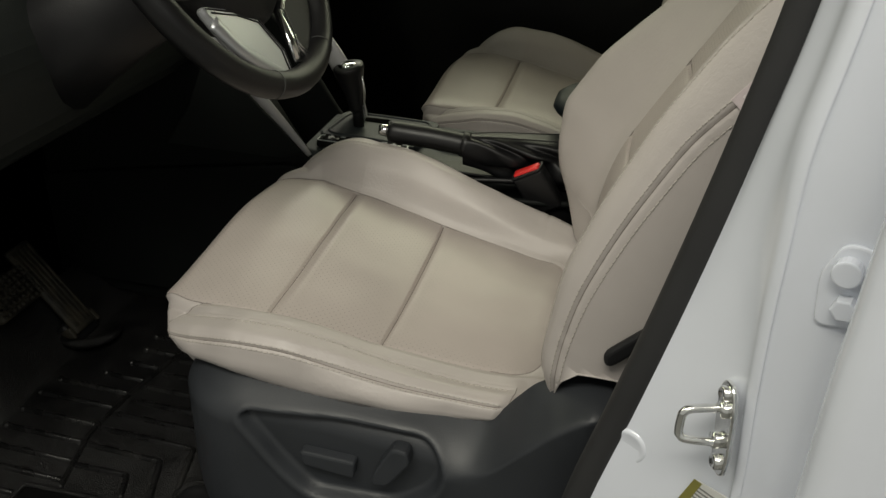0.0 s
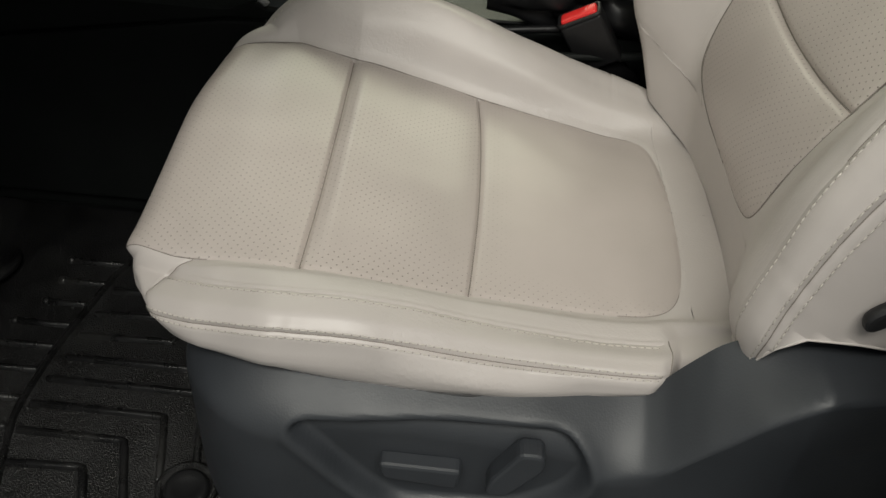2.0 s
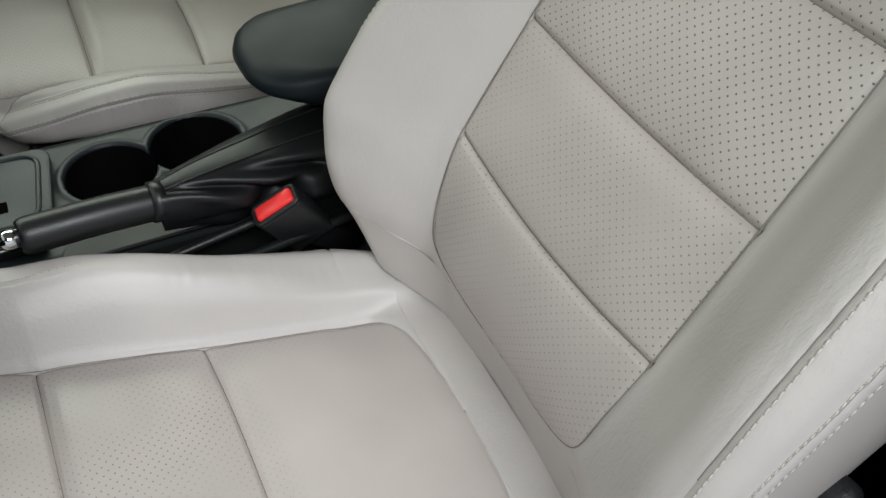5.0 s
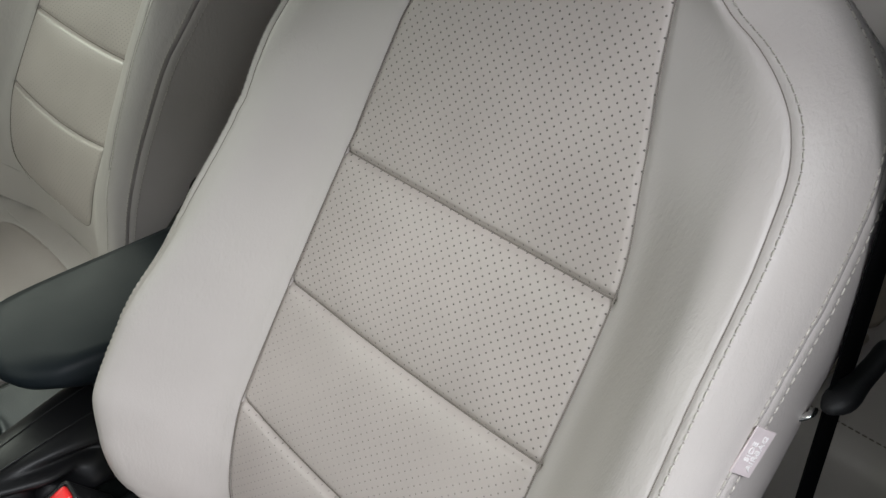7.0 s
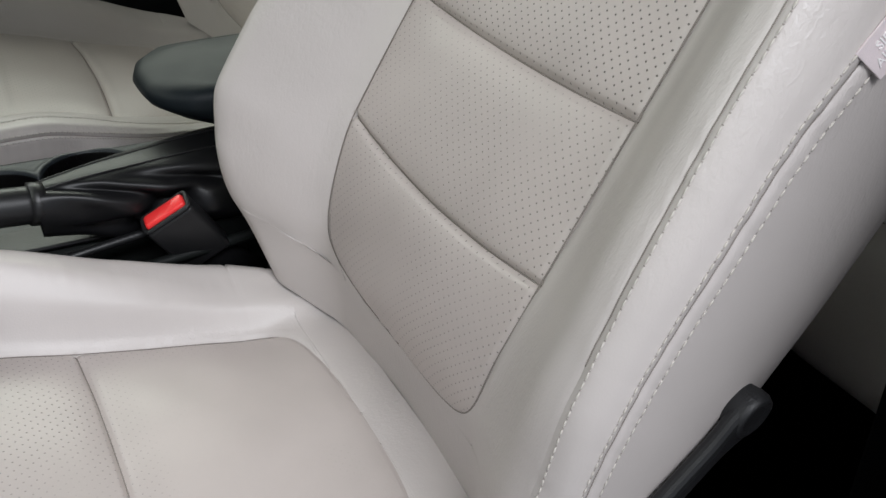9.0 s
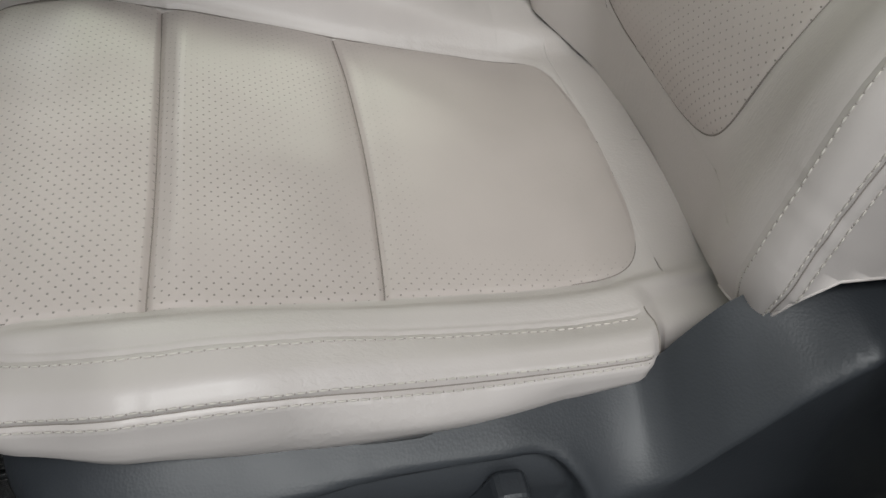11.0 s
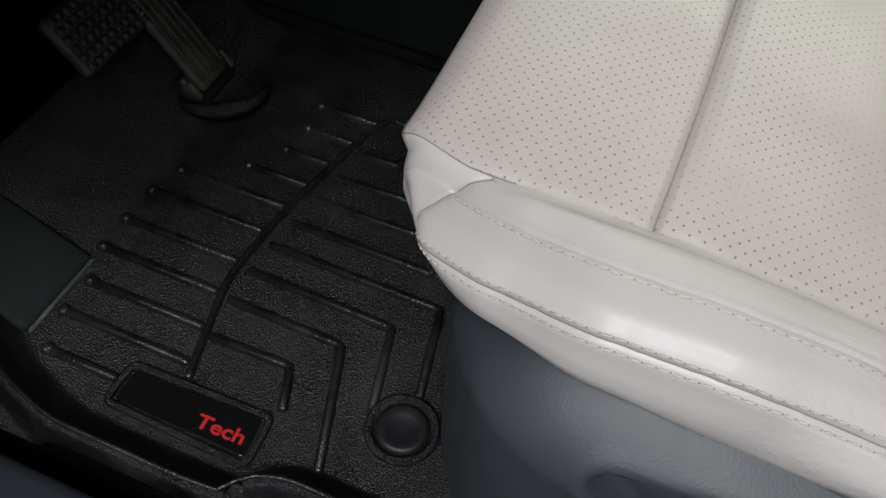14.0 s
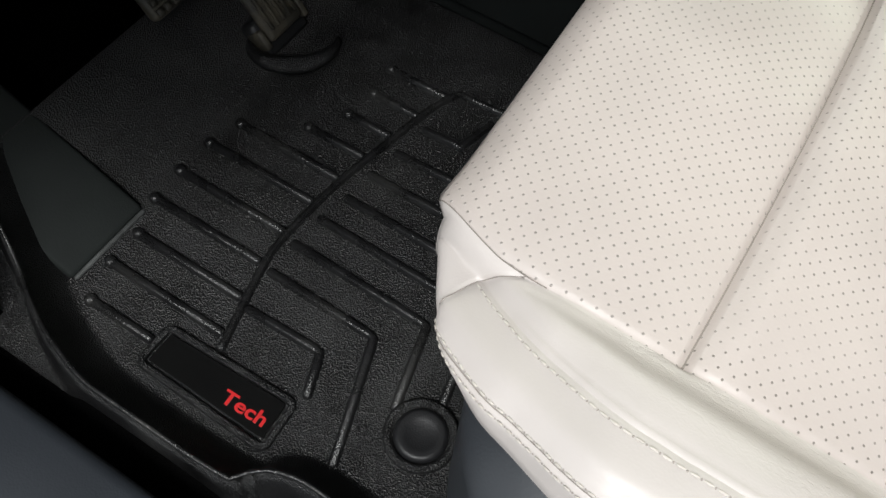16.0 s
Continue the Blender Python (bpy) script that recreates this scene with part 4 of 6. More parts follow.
    m = as_mesh("backrest_cap", np.concatenate([top, top.mean(0)[None]]), [(i, i + 1, nc) for i in range(nc - 1)], M_leather)
    part("backrest_cap", m, seat)
    return P


def headrest(seat):
    bm = bmesh.new()
    bmesh.ops.create_cube(bm, size=1)
    for v in bm.verts:
        v.co = Vector((v.co.x * 0.10, v.co.y * (0.26 if v.co.z > 0 else 0.22), v.co.z * 0.17))
    bmesh.ops.bevel(bm, geom=bm.edges[:], offset=0.04, segments=5, affect="EDGES", profile=0.5)
    bm.transform(pose(0.435, 0, 1.09, 0, 24, 0))
    part("headrest", from_bm("headrest", bm, M_leather), seat, "beige leather headrest")
    for y in (-0.07, 0.07):
        part("headrest_post", sweep("headrest_post", M_chrome, [(0.37, y, 0.90), (0.43, y, 1.05)], 0.006), seat, "chrome headrest post")


def sdf_poly(px, pz, poly):
    """Signed distance to a polygon, negative inside."""
    d = np.full(px.shape, 1e9)
    inside = np.zeros(px.shape, bool)
    k = len(poly)
    for i in range(k):
        ax, az = poly[i]
        bx, bz = poly[(i + 1) % k]
        ex, ez = bx - ax, bz - az
        wx, wz = px - ax, pz - az
        t = np.clip((wx * ex + wz * ez) / (ex * ex + ez * ez), 0, 1)
        d = np.minimum(d, np.hypot(wx - ex * t, wz - ez * t))
        cross = (az > pz) != (bz > pz)
        inside ^= cross & (px < (bx - ax) * (pz - az) / (bz - az + 1e-12) + ax)
    return np.where(inside, -d, d)


RECESS = rounded([(-0.290, 0.300), (-0.175, 0.305), (-0.066, 0.299), (-0.044, 0.272), (-0.056, 0.237), (-0.098, 0.204), (-0.200, 0.198), (-0.235, 0.230)], 0.02, 4)


def side_shield(seat, side=-1):
    """The moulded plastic side cover with the recessed switch panel."""
    top = curve_fn(-0.42, 0.320, -0.36, 0.334, -0.25, 0.333, -0.1, 0.322, -0.03, 0.314, -0.01, 0.316, 0.005, 0.327, 0.02, 0.347, 0.043, 0.374, 0.07, 0.390, 0.12, 0.400, 0.16, 0.395, 0.19, 0.372, 0.22, 0.33, 0.26, 0.28, 0.32, 0.22)
    ridge = curve_fn(-0.42, 0.25, -0.08, 0.262, -0.04, 0.270, 0.0, 0.286, 0.038, 0.324, 0.073, 0.362, 0.108, 0.385, 0.15, 0.381, 0.19, 0.355, 0.22, 0.31, 0.26, 0.25, 0.32, 0.19)
    lower = 0.06 if side > 0 else 0.0
    us = np.linspace(0, 1, 230)
    vs = np.linspace(0, 1, 100)
    U, Vv = np.meshgrid(us, vs, indexing="ij")
    # the plan line: along the side, then round the front corner
    length = 0.68
    s = U * (length + 0.12)
    X = np.zeros_like(U)
    Yo = np.zeros_like(U)
    R = 0.11
    arc = R * math.pi / 2
    front = s < 0.04
    on_arc = (s >= 0.04) & (s < 0.04 + arc)
    X = np.where(front, -0.391, 0)
    Yo = np.where(front, 0.285 - R - (0.04 - s), 0)
    th = (s - 0.04) / R
    X = np.where(on_arc, -0.391 + R * (1 - np.cos(th)), X)
    Yo = np.where(on_arc, 0.285 - R + R * np.sin(th), Yo)
    rest = s >= 0.04 + arc
    X = np.where(rest, -0.391 + R + (s - 0.04 - arc), X)
    Yo = np.where(rest, 0.285, Yo)
    zt = top(X) - lower * np.clip((X + 0.06) / 0.06, 0, 1)
    Z = 0.06 + (zt - 0.06) * Vv
    # upper edge leans in, lower edge tucks under
    lean = np.clip((Z - (zt - 0.05)) / 0.05, 0, 1)
    g = np.clip((X + 0.060) / 0.085, 0, 1)
    g = g * g * (3 - 2 * g)
    deck_h = np.maximum(zt - ridge(X) + lower * np.clip((X + 0.06) / 0.06, 0, 1), 0.012)
    deck = np.clip((Z - (zt - deck_h)) / deck_h, 0, 1)
    deck_w = 0.066 - 0.006 * np.clip((X - 0.04) / 0.08, 0, 1)
    inset = 0.055 * lean ** 2 * (1 - g) + g * deck_w * (0.5 * (deck + np.sqrt(deck * deck + 0.006)) - 0.0387) + 0.02 * np.clip((0.17 - Z) / 0.11, 0, 1) ** 2
    inset += 0.025 * np.clip((X - 0.10) / 0.10, 0, 1) * np.clip((Z - 0.22) / 0.1, 0, 1)
    inset -= 0.001 * near(X - 0.01, 0.03) * np.clip((Z - 0.15) / 0.1, 0, 1)
    d = sdf_poly(X, Z, RECESS)
    k = np.clip((0.004 - d) / 0.010, 0, 1)
    inset += 0.019 * k * k * (3 - 2 * k) * (X > -0.33)
    inset -= 0.0015 * near(d - 0.006, 0.005) * (X > -0.33)
    nx = np.where(front, 1, np.where(on_arc, np.cos(th), 0))
    ny = np.where(front, 0, np.where(on_arc, np.sin(th), 1))
    Xf = X + nx * inset
    Yf = Yo - ny * inset
    P = np.stack([Xf, side * Yf, Z], -1)
    used, f = grid_faces(230, 100, 0, 229, 0, 99)
    part("side_shield", as_mesh("side_shield", P.reshape(-1, 3)[used], f if side < 0 else f[:, ::-1], M_shield), seat, "charcoal grained plastic side cover")
    if side > 0:
        return
    # seat adjusting switches
    bar = rounded([(-0.214, 0.260), (-0.147, 0.258), (-0.149, 0.234), (-0.211, 0.240)], 0.005, 3)
    part("slide_switch", prism("slide_switch", M_shield, [(x, z) for x, z in bar], 0.016, 0.003, Matrix(((1, 0, 0, 0), (0, 0, -1, -0.264), (0, 1, 0, 0), (0, 0, 0, 1)))), seat, "flat dark plastic switch")
    kn = rounded([(-0.104, 0.294), (-0.085, 0.293), (-0.082, 0.276), (-0.108, 0.236), (-0.127, 0.236), (-0.124, 0.255)], 0.006, 3)
    part("recline_switch", prism("recline_switch", M_shield, [(x, z) for x, z in kn], 0.020, 0.003, Matrix(((1, 0, 0, 0), (0, 0, -1, -0.264), (0, 1, 0, 0), (0, 0, 0, 1)))), seat, "slanted dark plastic switch")


def recline_lever(seat):
    """A flat blade that starts in a round boss and ends in a rounded tip."""
    m = Matrix.Translation((0.166, -0.256, 0.505)) @ Matrix(((-0.70, 0.714, 0, 0), (0, 0, -1, 0), (-0.714, -0.70, 0, 0), (0, 0, 0, 1)))
    blade = rounded([(-0.013, -0.011), (0.008, -0.012), (0.026, -0.009), (0.080, -0.009), (0.087, 0.002), (0.082, 0.008), (0.026, 0.007), (0.010, 0.012), (-0.012, 0.011)], 0.009, 4)
    part("recline_lever", prism("recline_lever", M_black, blade, 0.011, 0.0045, m, 3), seat, "black plastic lever")
    part("lever_boss", lathe("lever_boss", M_black, [(0.0105, -0.006), (0.0118, 0.003), (0.0118, 0.008), (0.0105, 0.0118), (0.0085, 0.0128), (0.0062, 0.0108), (0.001, 0.0105)], 28, m @ Matrix.Diagonal((1.35, 1, 1, 1))), seat, "round black lever boss")


def front_seat(name, label):
    seat = thing(name, label, "car seat", group="front seats")
    seat_cushion(seat)
    seat_back(seat)
    headrest(seat)
    side_shield(seat, -1)
    side_shield(seat, 1)
    part("seat_pan", box("seat_pan", M_black, (-0.33, -0.20, 0.05), (0.25, 0.20, 0.29), 0.02), seat, "black seat base")
    return seat


driver = front_seat("driver_seat", "beige perforated leather driver seat with dark plastic side cover")
recline_lever(driver)
passenger = copy_thing(driver, Matrix.Translation((0.13, 0.785, 0)))
passenger.name = "passenger_seat"
tagged(passenger, label="beige perforated leather passenger seat beside the console")

# cloth label sewn into the side seam
label_tag = thing("seat_label", "pale pink cloth label sewn into the backrest seam", "label")
t1 = Vector((0.60, -0.03, 0.80)).normalized()
tn = Vector((-0.28, -0.95, 0.16))
tn = (tn - t1 * tn.dot(t1)).normalized()
t2 = tn.cross(t1)
tc = Vector((0.196, -0.2520, 0.7150)) + t2 * 0.009 + tn * 0.0012
tm = Matrix(((t1.x, t2.x, tn.x, tc.x), (t1.y, t2.y, tn.y, tc.y), (t1.z, t2.z, tn.z, tc.z), (0, 0, 0, 1)))
part("cloth", prism("cloth", M_tag, [(-0.015, -0.0105), (0.015, -0.0105), (0.015, 0.0105), (-0.015, 0.0105)], 0.0012, 0.0004, tm), label_tag)
lettering("lettering", "SIDE\nAIRBAG", 0.0066, M_tagtext, tm @ Matrix.Translation((0, 0, 0.0014)), label_tag)

# ---- floor, mat, sill ----
tagged(part("floor", box("floor", M_carpet, (-1.35, -0.40, -0.06), (1.6, 1.35, -0.012), 0)), label="black carpeted car floor", category="floor", kind="structure")
mat = thing("floor_mat", "black ribbed rubber floor mat with raised channels", "floor mat")


LIP = curve_fn(-0.92, -0.190, -0.83, -0.235, -0.79, -0.258, -0.74, -0.279, -0.68, -0.291, -0.60, -0.291, -0.535, -0.288, -0.524, -0.270, -0.48, -0.258, -0.05, -0.258)


def mat_tray():
    """The tray: a flat floor whose rim rises to a lip, and a front that climbs towards the firewall."""
    nx, ny = 130, 190
    X, Y = np.meshgrid(np.linspace(-0.92, -0.05, nx), np.linspace(-0.30, 0.335, ny), indexing="ij")
    lip = LIP(X)
    wall_n = np.clip((lip + 0.034 - Y) / 0.034, 0, 1)
    over = np.clip((lip - 0.004 - Y) / 0.012, 0, 1)
    wall_f = np.clip((Y - 0.305) / 0.03, 0, 1)
    front = np.clip((-0.812 - X) / 0.11, 0, 1)
    Z = 0.05 * wall_n ** 1.4 - 0.06 * over + 0.09 * wall_f ** 1.3 + 0.075 * front ** 1.2
    P = np.stack([X, Y, Z], -1).reshape(-1, 3)
    used, f = grid_faces(nx, ny, 0, nx - 1, 0, ny - 1)
    part("tray", as_mesh("tray", P[used], f, M_rubber), mat, "black textured rubber tray")
    part("lip", sweep("lip", M_rib, [(x, float(LIP(x)), 0.050 + 0.075 * max(0, (-0.812 - x) / 0.11) ** 1.2) for x in np.linspace(-0.91, -0.30, 60)], 0.0022, 6), mat)


def rib(points, r=0.0039, name="rib"):
    """A raised channel with a flat top, sloping flanks and rounded ends."""
    pts = [Vector((x, y, 0)) for x, y in points]
    a, b = (pts[0] - pts[1]).normalized(), (pts[-1] - pts[-2]).normalized()
    rows = [(pts[0] + a * r * 0.9, 0.25, 0.05), (pts[0] + a * r * 0.6, 0.75, 0.75)] + [(p, 1.0, 1.0) for p in pts] + [(pts[-1] + b * r * 0.6, 0.75, 0.75), (pts[-1] + b * r * 0.9, 0.25, 0.05)]
    prof = ((-1.35, -0.0006), (-1.15, 0.0008), (-0.90, 0.0042), (-0.60, 0.0052), (0.0, 0.0054), (0.60, 0.0052), (0.90, 0.0042), (1.15, 0.0008), (1.35, -0.0006))
    verts = []
    for i, (p, w, h) in enumerate(rows):
        d = (rows[min(i + 1, len(rows) - 1)][0] - rows[max(i - 1, 0)][0]).normalized()
        n = Vector((-d.y, d.x, 0))
        verts += [p + n * o * r * w + Vector((0, 0, z * h if z > 0 else z)) for o, z in prof]
    used, f = grid_faces(len(rows), len(prof), 0, len(rows) - 1, 0, len(prof) - 1)
    part(name, as_mesh(name, verts, f[:, ::-1], M_rib), mat)


mat_tray()
SPINE = [(-0.637, -0.193), (-0.646, -0.158), (-0.654, -0.125), (-0.663, -0.080), (-0.661, -0.021), (-0.655, 0.035), (-0.642, 0.103), (-0.630, 0.163), (-0.616, 0.197), (-0.575, 0.199), (-0.53, 0.204)]
rib([tuple(p)[:2] for p in spline([(x, y, 0) for x, y in SPINE[:9]], 5)] + SPINE[9:], 0.0034)
spine_x = curve_fn(-0.225, -0.630, -0.158, -0.646, -0.08, -0.663, -0.021, -0.661, 0.035, -0.655, 0.103, -0.642, 0.197, -0.616)
# channels towards the door side: each starts in a small raised bead
for y, left in ((-0.221, -0.771), (-0.180, -0.785), (-0.141, -0.785), (-0.100, -0.800), (-0.059, -0.802), (-0.014, -0.801), (0.025, -0.790), (0.063, -0.727), (0.102, -0.702), (0.143, -0.696), (0.184, -0.700)):
    right = -0.697 if y < -0.2 else float(spine_x(y)) - 0.006
    rib([(left, y), (right, y)])
    part("bead", lathe("bead", M_rib, [(0.0066, 0.0), (0.0060, 0.0040), (0.0040, 0.0062), (0.0018, 0.0068), (0.0003, 0.0069)], 16, Matrix.Translation((left, y, 0))), mat)
# chevrons towards the seat side
for pts in (((-0.642, -0.147), (-0.558, -0.145), (-0.543, -0.186)), ((-0.649, -0.103), (-0.525, -0.105), (-0.486, -0.225)), ((-0.65, -0.064), (-0.49, -0.067), (-0.47, -0.152)), ((-0.646, -0.026), (-0.455, -0.028), (-0.435, -0.127)), ((-0.638, 0.01), (-0.484, 0.009), (-0.462, 0.06)), ((-0.635, 0.048), (-0.517, 0.05), (-0.505, 0.093)), ((-0.628, 0.087), (-0.546, 0.09), (-0.534, 0.133)), ((-0.62, 0.131), (-0.576, 0.133), (-0.564, 0.18))):
    (x0, y0), (x1, y1), (x2, y2) = pts
    k = 0.012 / max(math.hypot(x2 - x1, y2 - y1), 1e-3)
    rib([(x0, y0), (x1 - 0.006, y1), (x1, y1 - 0.0015), (x1 + (x2 - x1) * k, y1 + (y2 - y1) * k), (x2, y2)])
# collar moulded round the foot of the accelerator
arc_pts = [(-0.812 + 0.050 * math.cos(a), 0.150 + 0.052 * math.sin(a), 0.012 + 0.012 * math.sin((a + 2.6) / 3.2 * math.pi)) for a in np.linspace(-2.6, 0.6, 22)]
part("pedal_collar", sweep("pedal_collar", M_rubber, arc_pts, [0.003 + 0.007 * math.sin(math.pi * k / 21) for k in range(22)], 10), mat, "raised dusty rubber collar")
# anchor ring
part("anchor_ring", lathe("anchor_ring", M_rubber, [(0.034, 0.0), (0.034, 0.006), (0.031, 0.008), (0.027, 0.006), (0.026, 0.001)], 40, Matrix.Translation((-0.436, -0.161, 0))), mat)
part("anchor_cap", lathe("anchor_cap", M_black, [(0.025, 0.001), (0.024, 0.006), (0.020, 0.008), (0.014, 0.005), (0.001, 0.0045)], 40, Matrix.Translation((-0.436, -0.161, 0))), mat, "smooth black cap")
# badge
badge_pts = rounded([(-0.690, -0.202), (-0.547, -0.198), (-0.545, -0.247), (-0.690, -0.244)], 0.008, 4)
part("badge_frame", sweep("badge_frame", M_rubber, [(x, y, 0.002) for x, y in badge_pts], 0.004, 8, closed=True), mat)
plate = part("badge_plate", prism("badge_plate", M_gloss, rounded([(-0.684, -0.207), (-0.553, -0.203), (-0.551, -0.241), (-0.684, -0.238)], 0.003, 3), 0.003, 0.0005), mat, "glossy black badge plate")
lettering("lettering", "Tech", 0.0185, M_redtext, pose(-0.581, -0.227, 0.0034, 0, 0, 1.5) @ Matrix.Diagonal((1.28, 1, 1, 1)), plate, bold=0.0004)

# sill and door opening on the driver's side
sill = part("sill_trim", box("sill_trim", M_grey, (-1.0, -0.46, -0.03), (0.20, -0.330, 0.055), 0.012, 3))
tagged(sill, label="grey plastic door sill trim along the floor", category="sill trim", kind="structure")
M_rest = material("grey_green_plastic", (0.015, 0.0175, 0.0168), 0.75, grain=0.0006, grain_size=0.002, mottle=0.15, mottle_size=0.05, spec=0.15)
rest_m = Matrix.Translation((-0.866, -0.163, 0.028)) @ pose(0, 0, 0, 0, 30, 0)
foot = thing("foot_rest", "dark grey plastic foot rest beside the pedals", "foot rest")
part("pad", box("pad", M_rest, (-0.30, -0.052, -0.012), (0.070, 0.048, 0.012), 0.006, 3, rest_m), foot)
# a thin strip, paler than the pad, along its lower edge
part("edge_strip", box("edge_strip", M_midgrey, (0.069, -0.050, -0.010), (0.074, 0.046, 0.0115), 0.002, 2, rest_m), foot, "paler lower edge")

# pedals
acc = thing("accelerator_pedal", "worn black accelerator pedal hinged at the floor", "pedal")
am = Matrix.Translation((-0.822, 0.150, 0.022)) @ pose(0, 0, 0, 0, 52, 0)
part("pedal_plate", box("pedal_plate", M_pedal, (-0.19, -0.028, -0.006), (0.0, 0.028, 0.008), 0.006, 2, am), acc)
for k in range(5):
    y = -0.020 + 0.010 * k
    part("grip_rib", box("grip_rib", M_pedal, (-0.18, y - 0.0022, 0.007), (-0.012, y + 0.0022, 0.011), 0.001, 1, am), acc)
part("pedal_foot", box("pedal_foot", M_black, (-0.030, -0.036, -0.030), (0.016, 0.036, -0.004), 0.006, 2, am), acc, "black plastic hinge block")
for y in (-0.033, 0.033):
    part("hinge_pin", box("hinge_pin", M_pedal, (-0.020, y - 0.004, -0.020), (0.004, y + 0.004, 0.004), 0.002, 2, am), acc)
brake = thing("brake_pedal", "wide black rubber brake pedal on its arm", "pedal")
bmx = Matrix.Translation((-0.905, 0.085, 0.122)) @ pose(0, 0, 0, 0, 50, 0)
part("brake_pad", box("brake_pad", M_pedal, (-0.035, -0.06, -0.008), (0.035, 0.06, 0.008), 0.006, 2, bmx), brake)
nub = box("grip_nub", M_pedal, (-0.0042, -0.0042, 0.007), (0.0042, 0.0042, 0.0125), 0.0015, 1)
for i in range(6):
    for k in range(10):
        part("grip_nub", nub, brake, "", bmx @ Matrix.Translation((-0.028 + 0.0112 * i, -0.0515 + 0.0114 * k, 0)))
part("brake_arm", sweep("brake_arm", M_black, [(-0.91, 0.085, 0.118), (-0.985, 0.07, 0.24), (-1.10, 0.05, 0.40), (-1.31, 0.035, 0.55)], 0.010), brake)

# ---- console ----
console = thing("centre_console", "dark grey plastic centre console between the front seats", "console")
CON = Matrix(((1, 0, 0, 0), (0, 0, 1, 0), (0, 1, 0, 0), (0, 0, 0, 1)))
side_out = [(-0.95, 0.02), (-0.30, 0.02), (0.55, 0.02), (0.55, 0.36), (-0.05, 0.366), (-0.30, 0.366), (-0.43, 0.362), (-0.52, 0.50), (-0.62, 0.60), (-0.95, 0.60)]
# the body in strips, so that the cup wells stay open
part("console_body", prism("console_body", M_trim, rounded(side_out, 0.02, 3), 0.030, 0.004, Matrix.Translation((0, 0.285, 0)) @ CON), console)
part("console_body", prism("console_body", M_trim, rounded(side_out, 0.02, 3), 0.013, 0.004, Matrix.Translation((0, 0.482, 0)) @ CON), console)


WELLS = [(-0.182, 0.411, 0.0495), (-0.084, 0.426, 0.0525)]


def console_top():
    """The top skin, with two round cup wells let into it."""
    wells = WELLS
    xs = np.linspace(-0.44, 0.50, 470)
    ys = np.linspace(0.288, 0.492, 150)
    X, Y = np.meshgrid(xs, ys, indexing="ij")
    Z = np.full(X.shape, 0.372) - 0.012 * np.clip((np.abs(Y - 0.39) - 0.085) / 0.017, 0, 1) ** 2
    Z += 0.02 * np.clip((X - 0.0) / 0.3, 0, 1)
    d = np.full(X.shape, 1e9)
    for x, y, r in wells:
        d = np.minimum(d, np.hypot(X - x, Y - y) - r)
    k = np.clip(-d / 0.003, 0, 1)
    Z = Z + 0.0025 * near(d - 0.004, 0.004) - 0.10 * k * k * (3 - 2 * k)
    P = np.stack([X, Y, Z], -1).reshape(-1, 3)
    used, f = grid_faces(470, 150, 0, 469, 0, 149)
    part("console_top", as_mesh("console_top", P[used], f, M_console), console, "dark grey plastic top with two cup wells")


console_top()
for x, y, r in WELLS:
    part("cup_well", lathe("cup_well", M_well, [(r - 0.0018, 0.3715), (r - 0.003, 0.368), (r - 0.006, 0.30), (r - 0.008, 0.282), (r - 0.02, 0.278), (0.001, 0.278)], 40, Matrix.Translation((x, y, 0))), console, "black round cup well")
# gear selector
gate = part("gear_gate", prism("gear_gate", M_console, rounded([(-0.43, 0.345), (-0.25, 0.335), (-0.235, 0.47), (-0.42, 0.475)], 0.02, 4), 0.012, 0.003, Matrix.Translation((0, 0, 0.372))), console, "grey gear gate plate with black slots")
for k, (x0, y0, x1, y1) in enumerate(((-0.372, 0.428, -0.327, 0.448), (-0.3271, 0.418, -0.313, 0.432), (-0.3131, 0.402, -0.298, 0.4181), (-0.328, 0.379, -0.316, 0.396), (-0.300, 0.374, -0.288, 0.390))):
    part("gate_slot", box("gate_slot", M_carpet, (x0, y0, 0.383), (x1, y1, 0.3848), 0), gate)
ring = rounded([(-0.418, 0.356), (-0.262, 0.347), (-0.248, 0.460), (-0.408, 0.464)], 0.025, 6)
part("gate_rim", sweep("gate_rim", M_console, [(x, y, 0.3835) for x, y in ring], 0.0032, 8, closed=True), gate, "raised rim")
part("brake_trough", prism("brake_trough", M_black, rounded([(-0.255, 0.286), (0.09, 0.286), (0.12, 0.345), (-0.02, 0.352), (-0.13, 0.335), (-0.245, 0.318)], 0.02, 4), 0.004, 0.002, Matrix.Translation((0, 0, 0.3705))), console, "black surround under the handbrake")
part("trough_rim", sweep("trough_rim", M_gaiter, spline([(-0.17, 0.262, 0.362), (-0.15, 0.255, 0.374), (-0.10, 0.258, 0.380), (-0.02, 0.268, 0.384), (0.06, 0.280, 0.386)], 6), 0.005, 8), console, "black moulded edge")
part("trough_edge", sweep("trough_edge", M_trim, spline([(-0.20, 0.262, 0.345), (-0.10, 0.246, 0.352), (0.0, 0.250, 0.358), (0.08, 0.262, 0.360)], 6), 0.006, 8), console, "black lower edge")
switch_bar = part("switch_strip", box("switch_strip", M_trim, (-0.42, 0.315, 0.372), (-0.26, 0.342, 0.384), 0.003), console, "strip of small dark switches")
